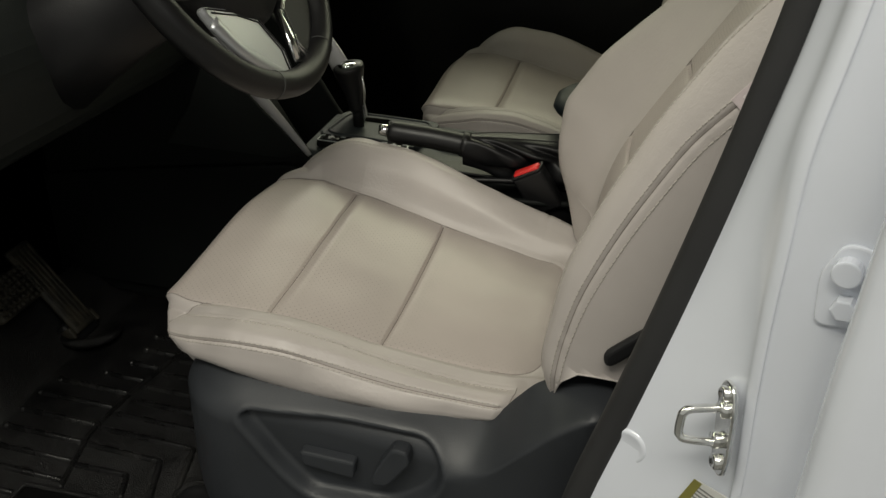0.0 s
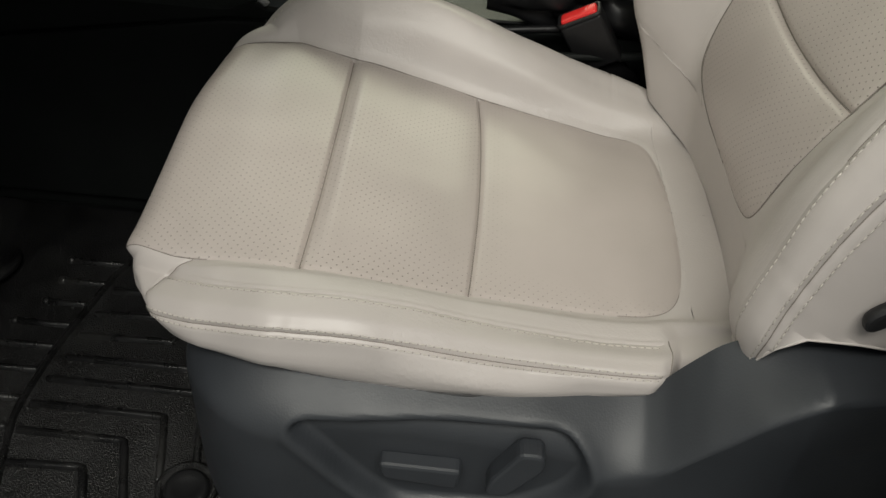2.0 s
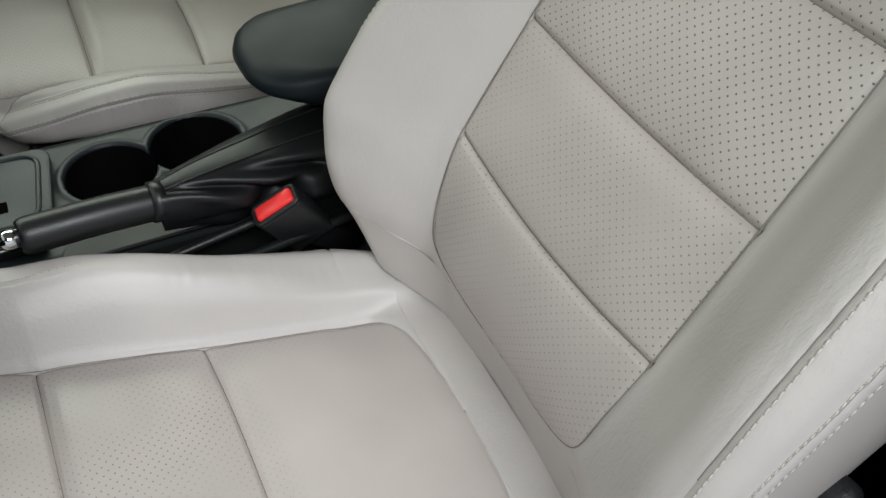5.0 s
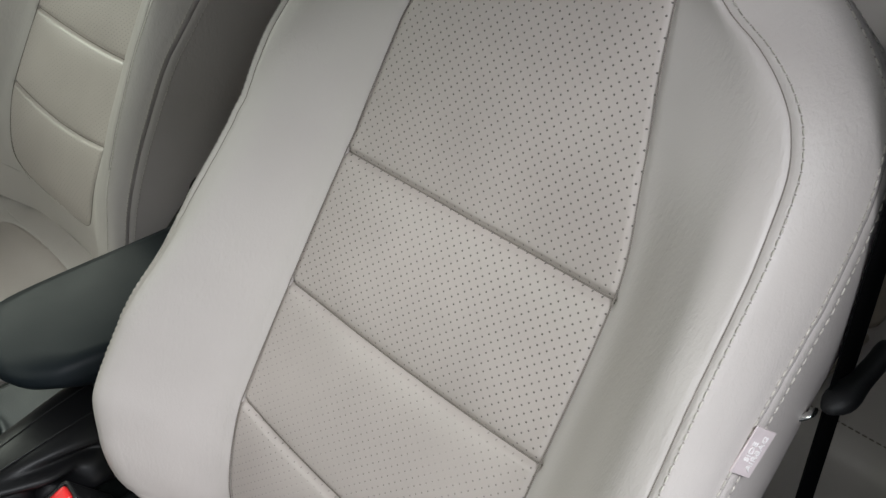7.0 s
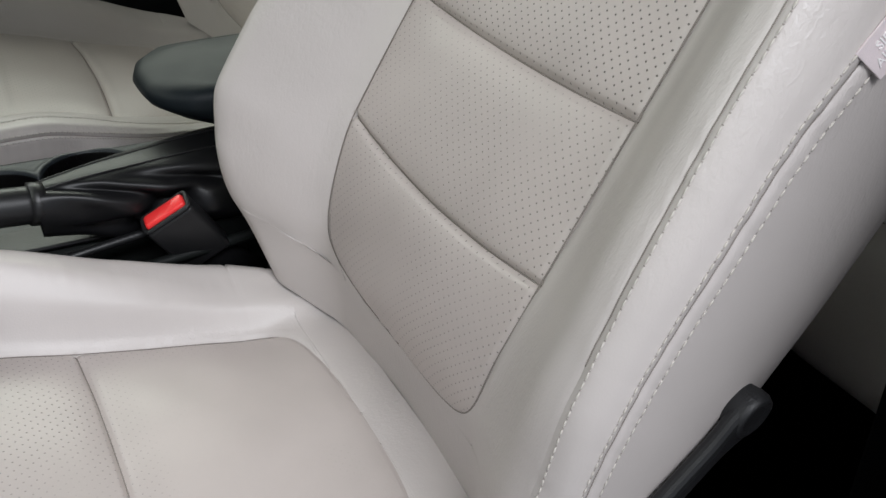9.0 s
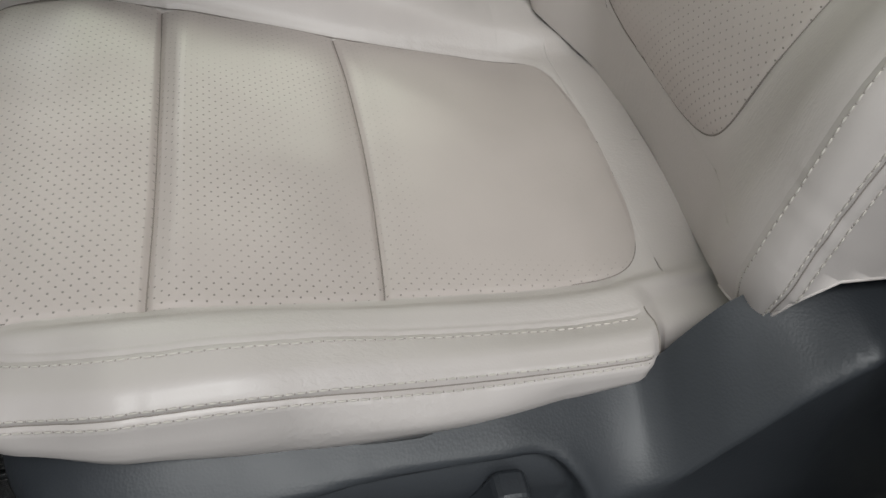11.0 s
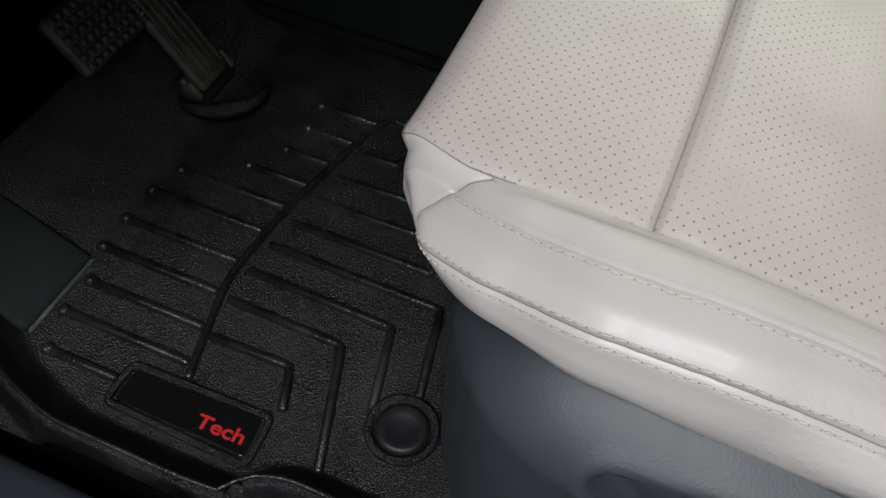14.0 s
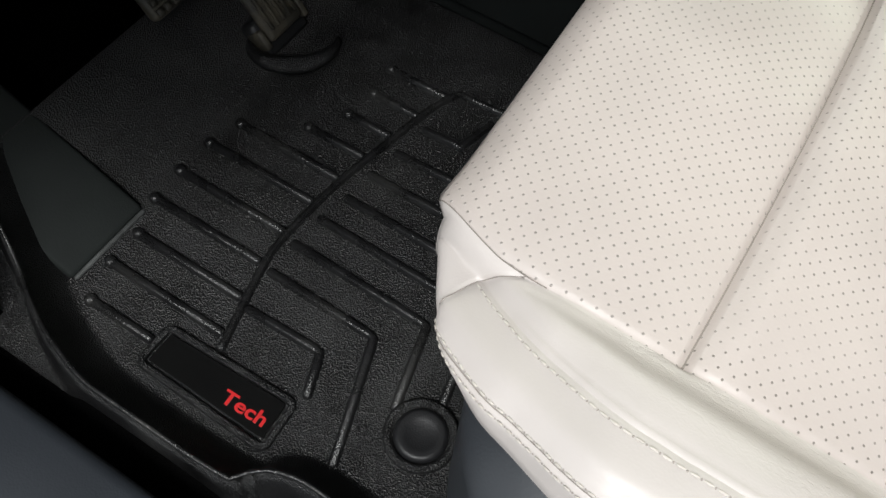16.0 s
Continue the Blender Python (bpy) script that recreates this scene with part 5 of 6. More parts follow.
for k in range(4):
    part("switch_button", box("switch_button", M_gloss, (-0.41 + 0.037 * k, 0.319, 0.383), (-0.382 + 0.037 * k, 0.338, 0.388), 0.002), switch_bar)
    part("print_bar", box("print_bar", M_icon, (-0.402 + 0.037 * k, 0.327, 0.388), (-0.391 + 0.037 * k, 0.3295, 0.3884), 0), switch_bar)
    part("print_bar", box("print_bar", M_icon, (-0.399 + 0.037 * k, 0.3315, 0.388), (-0.394 + 0.037 * k, 0.3335, 0.3884), 0), switch_bar)
part("strip_frame", sweep("strip_frame", M_silver, [(x, y, 0.3845) for x, y in rounded([(-0.418, 0.3165), (-0.262, 0.3165), (-0.262, 0.3405), (-0.418, 0.3405)], 0.004, 3)], 0.0010, 6, closed=True), switch_bar, "thin silver frame")
shifter = thing("gear_lever", "black leather gear lever knob with chrome trim", "gear lever")
part("lever_shaft", sweep("lever_shaft", M_black, [(-0.372, 0.404, 0.375), (-0.378, 0.403, 0.45)], [0.010, 0.009]), shifter)
part("knob", sweep("knob", M_blackleather, spline([(-0.376, 0.404, 0.412), (-0.380, 0.403, 0.44), (-0.385, 0.402, 0.465), (-0.389, 0.401, 0.487), (-0.391, 0.400, 0.496)], 4), list(np.interp(range(17), (0, 4, 8, 12, 14, 15, 16), (0.011, 0.0155, 0.0220, 0.0275, 0.0270, 0.0235, 0.014))), 18), shifter)
part("knob_trim", sweep("knob_trim", M_chrome, [(-0.362, 0.402, 0.392), (-0.362, 0.398, 0.425), (-0.359, 0.394, 0.455), (-0.361, 0.391, 0.480)], [0.0022, 0.0026, 0.0026, 0.0016], 8), shifter, "chrome strip")
part("knob_cap", lathe("knob_cap", M_chrome, [(0.0165, -0.002), (0.0160, 0.0010), (0.0130, 0.0028), (0.006, 0.0036), (0.0005, 0.0038)], 24, Matrix.Translation((-0.391, 0.400, 0.4955)) @ pose(0, 0, 0, 0, -8, 0)), shifter, "chrome cap")
# silver trims flanking the centre stack
for y0 in (0.325, 0.46):
    tr = [(-0.418, 0.280, 0.370), (-0.456, 0.268, 0.424), (-0.500, 0.254, 0.484), (-0.530, 0.243, 0.530), (-0.555, 0.233, 0.568)] if y0 < 0.4 else [(-0.38, 0.455, 0.38), (-0.42, 0.46, 0.46), (-0.47, 0.465, 0.54)]
    part("silver_trim", sweep("silver_trim", M_fin, spline(tr, 6), [(0.005 + 0.014 * k / (6 * (len(tr) - 1)) if y0 < 0.4 else 0.008 + 0.011 * math.sin(math.pi * k / (6 * (len(tr) - 1)))) for k in range(6 * (len(tr) - 1) + 1)], 10, flat=0.5, up=(0, 1, 0)), console, "satin silver trim strip")

# handbrake
hb = thing("handbrake", "black leather handbrake lever with chrome button and gaiter", "handbrake")
part("grip", sweep("grip", M_blackleather, spline([(-0.276, 0.270, 0.436), (-0.25, 0.273, 0.434), (-0.20, 0.278, 0.430), (-0.155, 0.283, 0.424)], 5), [0.015, 0.017] + [0.018] * 14, 14), hb)
part("button", sweep("button", M_chrome, [(-0.292, 0.268, 0.438), (-0.287, 0.269, 0.4375), (-0.274, 0.270, 0.436)], [0.007, 0.0095, 0.010], 12), hb, "chrome release button")
part("collar", sweep("collar", M_blackleather, [(-0.158, 0.283, 0.425), (-0.146, 0.284, 0.423)], 0.0205, 14), hb)


def gaiter():
    """A loose skirt of thin leather, tight at the lever and spreading to the console in sharp folds."""
    nr, ns = 70, 96
    creases = ((0.30, 0.55, 0.9, 0.20), (0.55, -0.25, -0.6, 0.24), (0.78, 0.35, 0.5, 0.22), (0.42, -0.9, 0.4, 0.20), (0.70, -1.1, -0.5, 0.22))
    verts, faces = [], []
    for i in range(nr):
        t = i / (nr - 1)
        c = Vector((-0.152 + 0.20 * t, 0.284 + 0.046 * t, 0.421 - 0.004 * t - 0.012 * t * t))
        ry, rz = 0.020 + 0.036 * t ** 0.8, 0.020 + 0.014 * t
        amp = math.sin(math.pi * min(t * 0.9 + 0.03, 1)) ** 0.6
        for k in range(ns):
            a = 2 * math.pi * k / ns
            # a is measured from the side towards the driver's seat
            w = math.atan2(math.sin(a - math.pi), math.cos(a - math.pi))
            fold = 1 + 0.04 * amp * noise.noise(Vector((t * 4, math.cos(a) * 1.5, math.sin(a) * 1.5)))
            for tc, wc, slant, wide in creases:
                d = (w + wc) - slant * (t - tc) * 3
                g = math.exp(-(d / wide) ** 2) * math.exp(-((t - tc) / 0.28) ** 2)
                fold -= 0.30 * amp * g
                fold += 0.16 * amp * math.exp(-((d - 0.42) / 0.28) ** 2) * math.exp(-((t - tc) / 0.30) ** 2)
            z = math.sin(a)
            z = math.copysign(abs(z) ** 0.8, z) * rz * fold
            y = math.copysign(abs(math.cos(a)) ** 0.8, math.cos(a)) * ry * fold
            verts.append(c + Vector((0.004 * noise.noise(Vector((t * 5, a, 2))) * amp, y, z if z > 0 else z * (1.5 + 0.5 * t))))
    for i in range(nr - 1):
        for k in range(ns):
            faces.append((i * ns + k, i * ns + (k + 1) % ns, (i + 1) * ns + (k + 1) % ns, (i + 1) * ns + k))
    part("gaiter", as_mesh("gaiter", verts, faces, M_gaiter), hb, "creased black leather gaiter")
    for k in (20, 28):
        part("gaiter_seam", sweep("gaiter_seam", M_blackleather, [Vector(verts[i * ns + k]) + Vector((0, 0, 0.0004)) for i in range(0, nr, 2)], 0.0008, 6), hb)


gaiter()
# armrest
arm = thing("armrest", "dark grey padded armrest on the centre console", "armrest")
def arm_pad():
    """The padded lid: a rounded front, tapering to a keel below."""
    outline = spline([(-0.028, 0.395, 0), (-0.026, 0.43, 0), (-0.010, 0.462, 0), (0.03, 0.480, 0), (0.20, 0.486, 0), (0.36, 0.486, 0), (0.37, 0.40, 0), (0.36, 0.318, 0), (0.20, 0.316, 0), (0.04, 0.322, 0), (-0.004, 0.338, 0), (-0.024, 0.364, 0)], 6, closed=True)
    c = Vector((0.16, 0.40, 0))
    levels = [(0.80, 0.492, 0.0), (0.93, 0.490, 0.0), (0.985, 0.483, 0.0), (1.0, 0.474, 0.0), (0.985, 0.466, 0.003), (0.93, 0.452, 0.016), (0.84, 0.434, 0.042), (0.74, 0.412, 0.075), (0.64, 0.385, 0.105)]
    n = len(outline)
    verts, faces = [c + Vector((0, 0, 0.494))], []
    for k, z, back in levels:
        for p in outline:
            q = c + (p - c) * k
            verts.append((q.x + (back if q.x < 0.1 else 0), q.y, z + 0.02 * max(q.x, 0)))
    faces += [(0, 1 + i, 1 + (i + 1) % n) for i in range(n)]
    for r in range(len(levels) - 1):
        a, b = 1 + r * n, 1 + (r + 1) * n
        faces += [(a + i, b + i, b + (i + 1) % n, a + (i + 1) % n) for i in range(n)]
    return as_mesh("pad", verts, faces, M_vinyl)


part("pad", arm_pad(), arm, "dark grey padded lid")
part("box", box("box", M_trim, (0.07, 0.345, 0.30), (0.36, 0.47, 0.44), 0.015), arm)

# belt buckle
bk = thing("belt_buckle", "black seat belt buckle with a red release button", "belt buckle")
bd = Vector((0.037, -0.006, 0.023)).normalized()
bu = Vector((-0.50, -0.12, 0.84))
bu = (bu - bd * bu.dot(bd)).normalized()
bs_ = bd.cross(bu)
bmat = Matrix(((bd.x, bs_.x, bu.x, -0.046), (bd.y, bs_.y, bu.y, 0.250), (bd.z, bs_.z, bu.z, 0.409), (0, 0, 0, 1)))
part("button", box("button", M_red, (-0.022, -0.0085, -0.010), (0.022, 0.0085, 0.003), 0.0035, 3, bmat), bk, "red release button")
part("button_lip", sweep("button_lip", M_black, [bmat @ Vector((x, y, -0.002)) for x, y in rounded([(-0.0245, -0.011), (0.0245, -0.011), (0.0245, 0.011), (-0.0245, 0.011)], 0.005, 4)], 0.0026, 8, closed=True), bk, "black lip round the button")
part("housing", box("housing", M_black, (-0.026, -0.013, -0.075), (0.026, 0.013, -0.003), 0.005, 3, bmat), bk)
part("stalk", sweep("stalk", M_belt, [bmat @ Vector((0, 0, -0.07)), bmat @ Vector((0.02, 0, -0.14))], 0.018, 8, flat=0.3, up=(0, 1, 0)), bk)

# ---- steering wheel and dashboard ----
wheel = thing("steering_wheel", "black leather steering wheel with silver spokes", "steering wheel")
WC, WT = Vector((-0.400, -0.012, 0.765)), 0.56
wa, wv, wh = Vector((math.cos(WT), 0, math.sin(WT))), Vector((-math.sin(WT), 0, math.cos(WT))), Vector((0, 1, 0))
wp = lambda a, r, d=0.0: WC + (wh * math.cos(a) + wv * math.sin(a)) * r + wa * d
part("rim", sweep("rim", M_blackleather, [wp(2 * math.pi * k / 72, 0.186) for k in range(72)], 0.0165, 12, closed=True, up=wa), wheel)
part("hub", sweep("hub", M_black, [wp(0, 0, -0.05), wp(0, 0, -0.01), wp(0, 0, 0.005), wp(0, 0, 0.012)], [0.104, 0.110, 0.100, 0.05], 28, up=(0, 1, 0)), wheel, "black airbag cover")
wm = Matrix(((wh.x, wv.x, wa.x, WC.x), (wh.y, wv.y, wa.y, WC.y), (wh.z, wv.z, wa.z, WC.z), (0, 0, 0, 1)))
LOWER = [(-0.114, -0.060), (-0.060, -0.078), (-0.017, -0.100), (0.0, -0.150), (-0.010, -0.180), (-0.030, -0.181), (-0.077, -0.150), (-0.103, -0.108)]
for s in (1, -1):
    face = part("spoke", prism("spoke", M_silver if s > 0 else M_black, rounded([(0.012 + s * (x - 0.012), y) for x, y in LOWER], 0.012, 3), 0.012, 0.004, wm @ Matrix.Translation((0, 0, -0.012))), wheel, "satin silver lower spoke" if s > 0 else "black lower spoke with chrome edging")
    for k in (0.90, 0.80):
        cx, cy = 0.012 + s * (-0.052 - 0.012), -0.122
        part("edge_line", sweep("edge_line", M_black if s > 0 else M_chrome, [wm @ Vector((cx + k * (0.012 + s * (x - 0.012) - cx), cy + k * (y - cy), 0.0004)) for x, y in LOWER[:5]], 0.0010 if s > 0 else 0.0022, 6), face)
    part("spoke", prism("spoke", M_black, rounded([(s * 0.05, 0.03), (s * 0.12, 0.02), (s * 0.178, 0.015), (s * 0.178, -0.03), (s * 0.12, -0.05), (s * 0.05, -0.055)], 0.012, 3), 0.014, 0.004, wm @ Matrix.Translation((0, 0, -0.014))), wheel, "black side spoke")
part("spoke_trim", sweep("spoke_trim", M_chrome, [wm @ Vector((0.035, -0.105, 0.002)), wm @ Vector((0.018, -0.140, 0.004)), wm @ Vector((0.006, -0.168, 0.002))], [0.006, 0.010, 0.007], 10, flat=0.5, up=wa), wheel, "chrome spoke trim")
for a in (-1.12, -1.96, 0.35, math.pi - 0.35):
    part("rim_seam", sweep("rim_seam", M_midgrey, [wp(a, 0.186 + 0.0168 * math.cos(t), 0.0168 * math.sin(t)) for t in np.linspace(0, 2 * math.pi, 20)], 0.0005, 5), wheel)
part("column", sweep("column", M_black, [wp(0, 0, -0.05), wp(0, 0, -0.24), wp(0, 0, -0.34)], [0.06, 0.075, 0.09], 20, up=(0, 1, 0)), wheel)

dash = thing("dashboard", "black plastic dashboard with lower knee panel", "dashboard")
dash_out = rounded([(-0.62, 0.50), (-0.60, 0.62), (-0.72, 0.86), (-0.85, 0.93), (-1.30, 0.96), (-1.30, 0.10), (-1.0, 0.42), (-0.75, 0.46)], 0.04, 4)
part("dash_body", prism("dash_body", M_dash, dash_out, 1.66, 0.01, Matrix.Translation((0, -0.36, 0)) @ CON), dash)
part("vent_knob", lathe("vent_knob", M_black, [(0.045, 0), (0.045, 0.012), (0.036, 0.016), (0.032, 0.006), (0.01, 0.005)], 28, Matrix.Translation((-0.612, 0.05, 0.642)) @ pose(0, 0, 0, 0, 66, 0)), dash)
part("side_panel", prism("side_panel", M_trim, [(-0.95, 0.05), (-0.42, 0.05), (-0.42, 0.350), (-0.47, 0.348), (-0.727, 0.304), (-0.95, 0.262)], 0.016, 0.004, Matrix.Translation((0, 0.272, 0)) @ CON), console, "black console side panel")
# the wing above it slants out towards the driver's knee
WING = Matrix(((1, 0, 0, 0), (0, 1, -0.2, 0.072), (0, 0, 1, 0), (0, 0, 0, 1)))
part("wing_panel", prism("wing_panel", M_dash, rounded([(-0.428, 0.371), (-0.55, 0.512), (-0.592, 0.510), (-0.632, 0.432), (-0.724, 0.309), (-0.470, 0.354)], 0.006, 3), 0.012, 0.003, WING @ Matrix.Translation((0, 0.284, 0)) @ CON), console, "dark grey console wing")

part("spoke_ridge", sweep("spoke_ridge", M_silver, spline([wm @ Vector((-0.108, -0.082, -0.001)), wm @ Vector((-0.092, -0.122, 0.002)), wm @ Vector((-0.062, -0.152, 0.001)), wm @ Vector((-0.030, -0.176, -0.003))], 6), 0.011, 12, flat=0.5, up=wa), wheel, "raised satin silver edge")

# ---- car shell ----
# an unseen ground, added to keep the world's light from coming up from below
ground = part("ground", box("ground", material("plain_grey_ground", (0.20, 0.20, 0.19), 0.7, grain=0.002, grain_size=0.01, mottle=0.15, mottle_size=0.5), (-9, -9, -0.45), (9, 9, -0.38), 0))
tagged(ground, label="plain grey ground under the car, added to block light from below", category="ground", kind="structure")

shell = [
    ("firewall", M_carpet, (-1.36, -0.45, -0.05), (-1.30, 1.35, 0.96), "black carpeted firewall ahead of the pedals"),
    ("wall_far", M_black, (-1.36, 1.30, -0.05), (2.2, 1.36, 0.82), "dark inner trim of the far doors"),
    ("roof", M_roof, (-0.70, -0.40, 1.34), (2.2, 1.36, 1.38), "grey headlining under the car roof"),
    ("wall_rear", M_black, (2.14, -0.45, -0.05), (2.2, 1.36, 0.90), "dark rear wall of the cabin"),
    ("wall_near_front", M_carpet, (-1.36, -0.46, -0.05), (-0.83, -0.275, 0.96), "dark kick panel ahead of the door opening"),
    ("wall_near_rear", M_grey, (0.46, -0.50, -0.05), (2.2, -0.44, 0.84), "dark inner trim of the rear door"),
]
for n, m, lo, hi, text in shell:
    tagged(part(n, box(n, m, lo, hi, 0)), label=text, category="car body", kind="structure")
win = thing("window_1", "green tinted side window glass of the far doors", "window", kind="structure")
part("pane", box("pane", M_glass, (-0.70, 1.325, 0.82), (0.50, 1.331, 1.34), 0), win)
part("pane", box("pane", M_privacy, (0.60, 1.325, 0.82), (2.14, 1.331, 1.34), 0), win, "dark tinted rear pane")
part("pane_post", box("pane_post", M_black, (0.50, 1.31, 0.82), (0.60, 1.34, 1.34), 0.01), win, "black post between the panes")
shield = thing("window_2", "green tinted windscreen glass over the dashboard", "window", kind="structure")
part("pane", box("pane", M_glass, (-0.36, -0.003, -0.0), (0.36, 1.72, 0.006), 0, 2, Matrix.Translation((-0.98, -0.38, 1.15)) @ pose(0, 0, 0, 0, -36, 0)), shield)

near_win = thing("window_3", "dark tinted window glass of the rear door", "window", kind="structure")
part("pane", box("pane", M_privacy, (0.46, -0.473, 0.84), (2.14, -0.467, 1.34), 0), near_win)
back_win = thing("window_4", "dark tinted rear window glass", "window", kind="structure")
part("pane", box("pane", M_privacy, (2.165, -0.44, 0.90), (2.171, 1.30, 1.34), 0), back_win)

# B-pillar with seal and striker
pillar = thing("door_pillar", "white painted door pillar with black rubber seal", "door pillar", kind="structure")
px = curve_fn(0.0, 0.030, 0.20, 0.060, 0.394, 0.089, 0.501, 0.113, 0.623, 0.139, 0.740, 0.161, 0.828, 0.175, 1.10, 0.20, 1.34, 0.21)


FOLD = curve_fn(0.02, 0.150, 0.30, 0.135, 0.48, 0.099, 0.59, 0.066, 0.673, 0.045, 0.776, 0.026, 0.95, 0.022, 1.34, 0.022)
EDGE = curve_fn(0.02, 0.190, 0.30, 0.160, 0.45, 0.125, 0.556, 0.103, 0.637, 0.084, 0.695, 0.073, 0.753, 0.063, 0.90, 0.052, 1.34, 0.050)


def strip(name, mat, offs, parent, label="", lo=0.02, hi=1.34):
    """A skin along the pillar: offs are (dx, y) pairs across it, or a function of height that gives them."""
    zz = np.linspace(lo, hi, 70)
    rows = [offs(z) if callable(offs) else offs for z in zz]
    k = len(rows[0])
    verts = [(float(px(z)) + dx, y, z) for z, row in zip(zz, rows) for dx, y in row]
    used, f = grid_faces(len(zz), k, 0, len(zz) - 1, 0, k - 1)
    part(name, as_mesh(name, verts, f, mat), parent, label)


def soft(points, per=5):
    return [tuple(p)[:2] for p in spline([(a, b, 0) for a, b in points], per)]


strip("seal", M_seal, soft([(0.03, -0.372), (0.006, -0.380), (-0.001, -0.390), (0.001, -0.399), (0.008, -0.404), (0.016, -0.405), (0.022, -0.402)]), pillar, "black rubber door seal")


def jamb(z):
    """Seal face, then a folded edge, a hollow, and the gap to the next door."""
    f, e = float(FOLD(z)), float(EDGE(z))
    w = f - 0.010
    g = e - f
    return soft([(0.010, -0.398), (0.016, -0.402), (0.010 + 0.35 * w, -0.415), (0.010 + 0.75 * w, -0.434), (f - 0.002, -0.446), (f + 0.001, -0.453), (f + 0.006, -0.457), (f + 0.3 * g, -0.456), (f + 0.75 * g, -0.461), (e + 0.004, -0.466), (e + 0.020, -0.472), (e + 0.030, -0.484), (e + 0.034, -0.505)])


strip("jamb", M_white, jamb, pillar, "white painted jamb")
M_paletrim = material("pale_pillar_plastic", (0.50, 0.49, 0.47), 0.6, grain=0.0004, grain_size=0.002, mottle=0.04)
strip("pillar_trim", M_grey, lambda z: [(a, b - 0.030 * float(np.clip((0.79 - z) / 0.13, 0, 1)) * min(1, (a - 0.02) / 0.03)) for a, b in soft([(0.03, -0.372), (0.045, -0.352), (0.060, -0.330), (0.080, -0.314), (0.12, -0.305), (0.17, -0.312), (0.20, -0.36), (0.26, -0.42)])], pillar, "dark grey lower pillar trim", 0.02, 0.816)
strip("pillar_trim", M_paletrim, soft([(0.03, -0.372), (0.040, -0.345), (0.054, -0.318), (0.072, -0.304), (0.11, -0.296), (0.17, -0.300), (0.20, -0.33), (0.26, -0.45)]), pillar, "pale grey upper pillar trim", 0.818, 1.34)
# round plug pressed into the jamb
jn = Vector((-0.60, -0.80, 0.0)).normalized()
pn = Vector((-0.45, -0.89, 0.0)).normalized()
plug_m = Matrix.Translation((0.1323, -0.4078, 0.470)) @ pn.to_track_quat("Z", "Y").to_matrix().to_4x4()
part("plug", lathe("plug", M_white, [(0.0165, -0.002), (0.0160, -0.0010), (0.0145, 0.0002), (0.0120, 0.0001), (0.0095, -0.0006), (0.0001, -0.0007)], 30, plug_m), pillar, "white round plug")
# warning label, its small print as bars
lab_m = Matrix.Translation((0.192, -0.4430, 0.447)) @ jn.to_track_quat("Z", "Y").to_matrix().to_4x4()
M_paper = material("label_paper", (0.62, 0.62, 0.60), 0.5, mottle=0.04)
M_olive = material("olive_print", (0.22, 0.20, 0.05), 0.5, mottle=0.1)
M_greyprint = material("grey_print", (0.22, 0.22, 0.21), 0.6, mottle=0.15)
sticker = part("sticker", prism("sticker", M_paper, rounded([(-0.030, -0.030), (0.030, -0.030), (0.026, 0.034), (-0.010, 0.030)], 0.004, 3), 0.0006, 0, lab_m), pillar, "white printed label")
part("print_band", prism("print_band", M_olive, [(-0.030, -0.028), (-0.022, -0.028), (-0.004, 0.030), (-0.011, 0.030)], 0.0003, 0, lab_m @ Matrix.Translation((0, 0, 0.0007))), sticker)
for k in range(13):
    y = 0.024 - 0.0038 * k
    part("print_bar", box("print_bar", M_greyprint, (-0.012 - 0.001 * k, y, 0.0007), (0.010 + 0.004 * ((k * 7) % 4) / 4, y + 0.0016, 0.0009), 0, 1, lab_m), sticker)
part("print_block", box("print_block", M_greyprint, (0.012, -0.022, 0.0007), (0.024, 0.004, 0.0009), 0, 1, lab_m), sticker)

striker = thing("door_striker", "zinc plated door striker loop bolted to the pillar", "striker")
sp = rounded([(-0.012, -0.030), (-0.004, -0.038), (0.008, -0.036), (0.013, -0.020), (0.014, 0.022), (0.008, 0.036), (-0.006, 0.037), (-0.013, 0.024)], 0.009, 5)
st_m = Matrix.Translation((0.1935, -0.4495, 0.541)) @ Vector((-0.95, -0.30, 0)).to_track_quat("Z", "Y").to_matrix().to_4x4() @ pose(0, 0, 0, 0, 0, 12)
part("plate", prism("plate", M_zinc, sp, 0.004, 0.0012, st_m), striker)
loop = [(0.193, -0.447, 0.557), (0.178, -0.450, 0.556), (0.165, -0.454, 0.555), (0.1615, -0.4555, 0.5525), (0.1605, -0.456, 0.549), (0.1605, -0.457, 0.537), (0.162, -0.4575, 0.5335), (0.166, -0.458, 0.5315), (0.180, -0.455, 0.530), (0.197, -0.450, 0.529)]
part("loop", sweep("loop", M_zinc, spline(loop, 6), 0.0032, 12), striker)
for z in (0.557, 0.5295):
    part("collar", sweep("collar", M_zinc, [(0.193, -0.449, z), (0.185, -0.4515, z)], 0.0062, 14), striker)
for dz in (-0.027, 0.027):
    part("screw", lathe("screw", M_zinc, [(0.006, 0), (0.006, 0.004), (0.0045, 0.0052), (0.002, 0.004), (0.0005, 0.004)], 16, st_m @ Matrix.Translation((0, dz, 0.003))), striker)

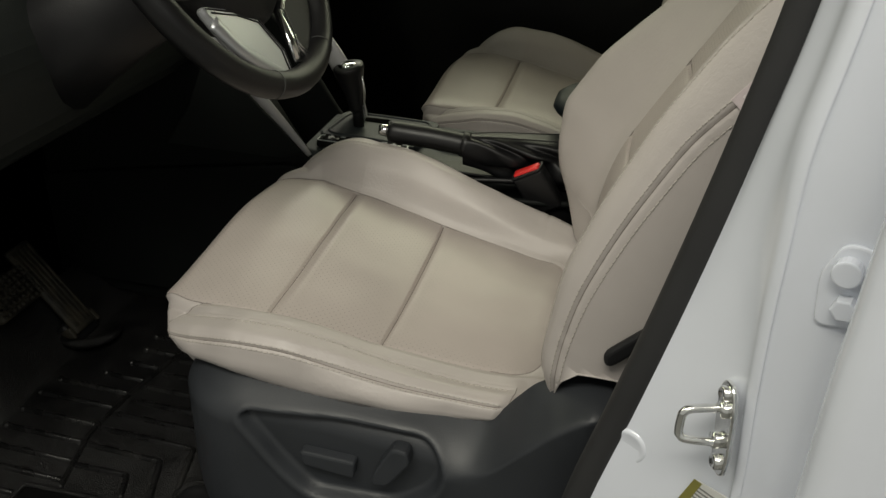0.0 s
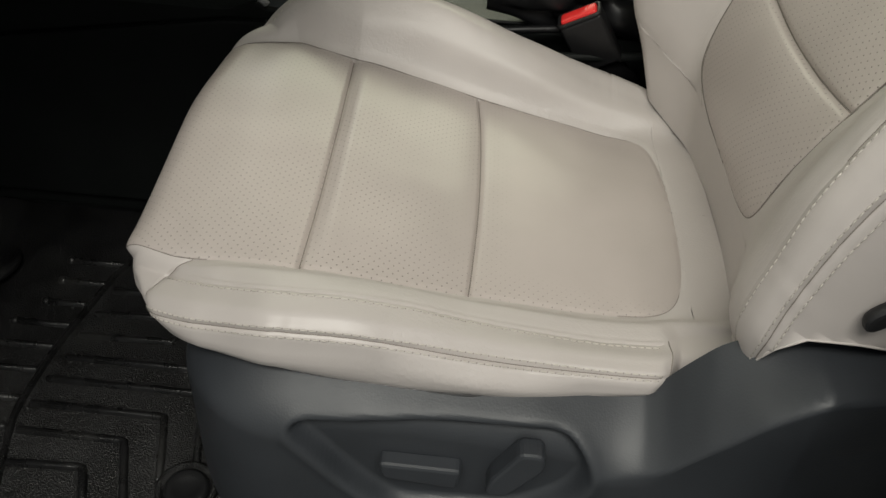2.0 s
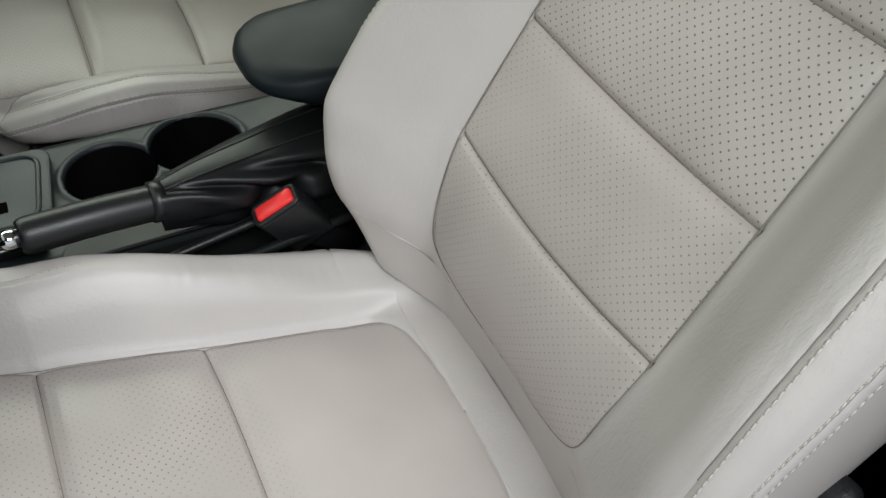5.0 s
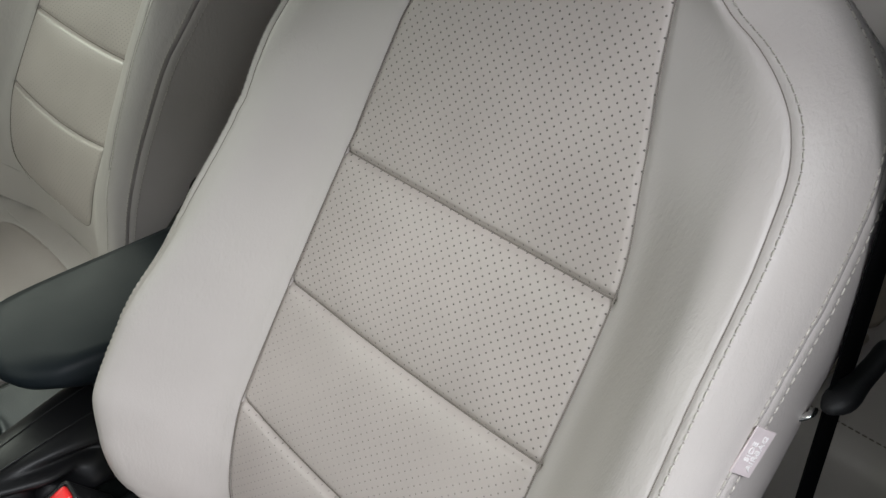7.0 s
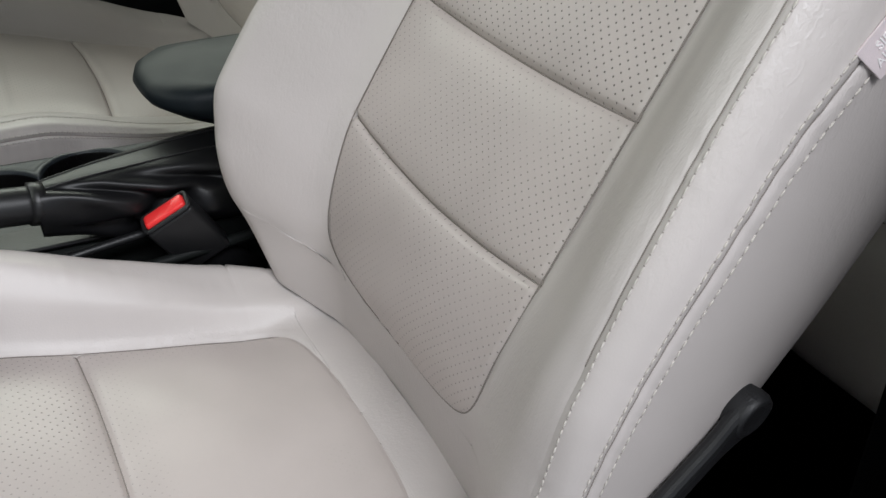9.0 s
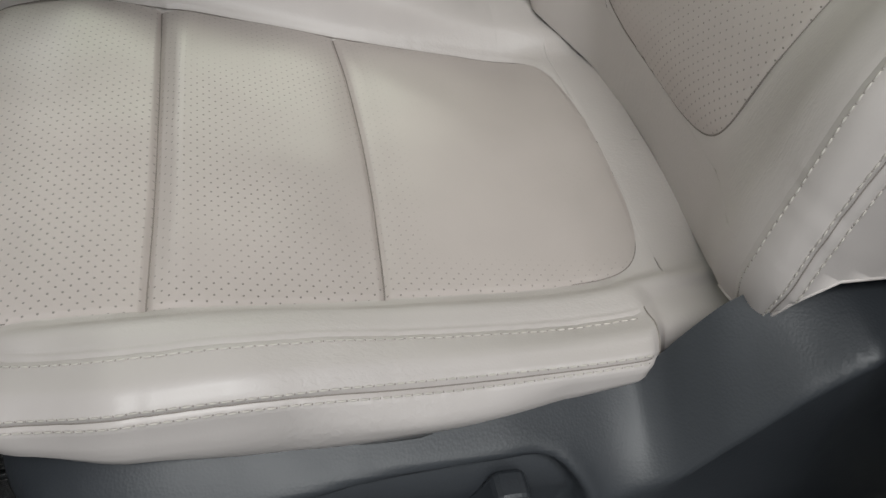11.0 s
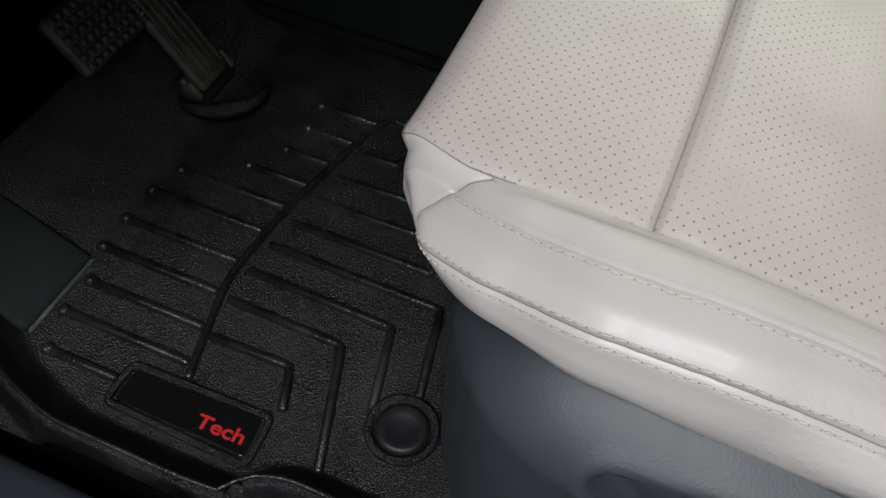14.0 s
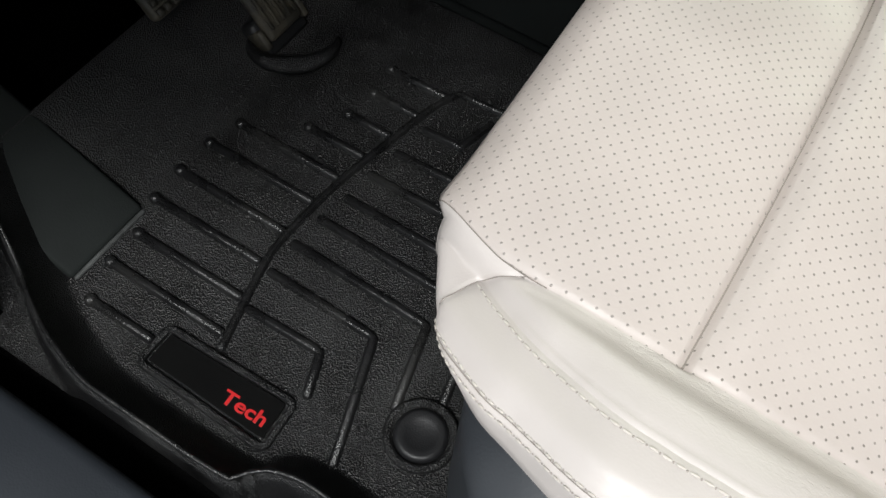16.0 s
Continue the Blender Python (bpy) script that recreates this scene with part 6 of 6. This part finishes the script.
# hinge of the rear door, and that door's front edge
hn = Vector((-0.35, -0.94, 0.0)).normalized()
h_m = Matrix.Translation((0.236, -0.4675, 0.678)) @ hn.to_track_quat("Z", "Y").to_matrix().to_4x4() @ pose(0, 0, 0, 0, 0, 10)
hinge = part("hinge", prism("hinge", M_white, rounded([(-0.018, -0.028), (0.014, -0.026), (0.016, 0.026), (-0.003, 0.030), (-0.016, 0.010)], 0.008, 4), 0.004, 0.0015, h_m), pillar, "white painted hinge leaf")
for x, y, r in ((0.0, 0.013, 0.0088), (0.0, -0.011, 0.0078)):
    n = 6 if r < 0.008 else 22
    part("bolt", prism("bolt", M_white, [(r * math.cos(2 * math.pi * k / n), r * math.sin(2 * math.pi * k / n)) for k in range(n)], 0.011, 0.0012, h_m @ Matrix.Translation((x, y, 0.002))), hinge)
rear_door = thing("rear_door", "white painted rear car door, closed", "car door")
strip("edge", M_white, lambda z: [(a + float(EDGE(z)) - 0.085, b) for a, b in soft([(0.110, -0.505), (0.092, -0.508), (0.086, -0.517), (0.087, -0.528), (0.098, -0.538), (0.115, -0.541)])], rear_door, "rounded white front edge")
strip("skin", M_white, lambda z: [(0.030 + float(EDGE(z)), -0.541), (0.055 + float(EDGE(z)), -0.5425), (0.30, -0.55), (0.9, -0.565)], rear_door, "white outer skin")

# driver's belt with its tongue, hanging behind the seat
belt = thing("seat_belt", "black seat belt webbing hanging from the pillar", "seat belt")


def webbing(points, half=0.0225):
    pts = [Vector(p) for p in points]
    verts, faces = [], []
    for p in pts:
        for s, d in ((-1, 0), (1, 0), (1, 0.0015), (-1, 0.0015)):
            verts.append(p + Vector((0.98 * s * half + d, d, 0)))
    for i in range(len(pts) - 1):
        for k in range(4):
            a, b = i * 4 + k, i * 4 + (k + 1) % 4
            faces.append((a, b, b + 4, a + 4))
    return as_mesh("webbing", verts, faces, M_belt, smooth=False)


part("webbing", webbing([(0.300, -0.232, 1.15), (0.300, -0.2435, 0.90), (0.300, -0.249, 0.83), (0.300, -0.255, 0.76), (0.300, -0.264, 0.65), (0.300, -0.274, 0.53), (0.300, -0.29, 0.38), (0.31, -0.31, 0.10), (0.31, -0.32, -0.012)]), belt)
tongue = thing("belt_tongue", "black plastic belt tongue with a steel blade", "belt tongue")
part("grip", sweep("grip", M_black, spline([(0.268, -0.262, 0.708), (0.283, -0.266, 0.712), (0.300, -0.268, 0.716), (0.324, -0.270, 0.723), (0.338, -0.270, 0.728)], 4), [0.0035, 0.0060, 0.0085, 0.0100, 0.0104, 0.0100, 0.0092, 0.0084, 0.0078, 0.0075, 0.0074, 0.0074, 0.0075, 0.0076, 0.0072, 0.006, 0.0035], 16, flat=0.7), tongue)
part("blade", sweep("blade", M_zinc, [(0.271, -0.243, 0.683), (0.262, -0.250, 0.694), (0.262, -0.258, 0.707)], [0.0035, 0.0045, 0.006], 8, flat=0.35), tongue, "steel blade")

# rear bench
rear = thing("rear_bench", "beige leather rear bench seat with stitched panels", "bench seat")


def cushion_roll(name, lo, hi, m=None, r=0.03):
    bm = bmesh.new()
    bmesh.ops.create_cube(bm, size=1)
    for v in bm.verts:
        v.co = Vector([(lo[k] + hi[k]) / 2 + v.co[k] * (hi[k] - lo[k]) for k in range(3)])
    bmesh.ops.bevel(bm, geom=bm.edges[:], offset=r, segments=4, affect="EDGES", profile=0.55)
    if m is not None:
        bm.transform(m)
    return from_bm(name, bm, M_leather)


for y0, y1 in ((-0.43, 0.02), (0.025, 0.43), (0.435, 0.85), (0.855, 1.28)):
    part("bench_cushion", cushion_roll("bench_cushion", (0.62, y0, 0.18), (1.14, y1, 0.39), None, 0.045), rear)
    bm_ = Matrix.Translation((1.10, 0, 0.36)) @ pose(0, 0, 0, 0, 22, 0)
    for z0, z1 in ((0.0, 0.098), (0.10, 0.243), (0.245, 0.388), (0.39, 0.533), (0.535, 0.66)):
        part("bench_back_panel", cushion_roll("bench_back_panel", (0.0, y0, z0), (0.14, y1, z1), bm_, 0.014), rear)
part("bench_base", box("bench_base", M_carpet, (0.66, -0.43, -0.02), (1.6, 1.28, 0.2), 0.01), rear)
# a darker tan insert, browned further in its colour for the shade back there
M_bench = material("shaded_tan_bench_insert", (0.34, 0.29, 0.24), 0.5, grain=0.0004, grain_size=0.002, mottle=0.08, mottle_size=0.1, bump=0.12)
for side, y_in in ((1, 0.0), (-1, 0.85)):
    for pts in ([(0.690, -0.172), (0.8385, -0.180), (0.8385, 0.012), (0.690, 0.012)], [(0.8425, -0.180), (1.045, -0.168), (1.045, 0.012), (0.8425, 0.012)]):
        far = pts[1][0] > 0.9
        ring = rounded([(x, y_in + side * y) for x, y in (pts if side > 0 else pts[::-1])], 0.05 if far else 0.012, 5)
        part("bench_insert", prism("bench_insert", M_bench, ring, 0.008, 0.003, Matrix.Translation((0, 0, 0.389))), rear, "padded centre panel")
    ends = (-0.39, -0.01) if side > 0 else (0.90, 1.24)
    for x, z in ((0.647, 0.3862), (0.658, 0.3894)):
        stitch_line("front_seam", [(x, ends[0], z), (x, ends[1], z)], rear, 0.006, 0.002, 0.0011, M_seam)
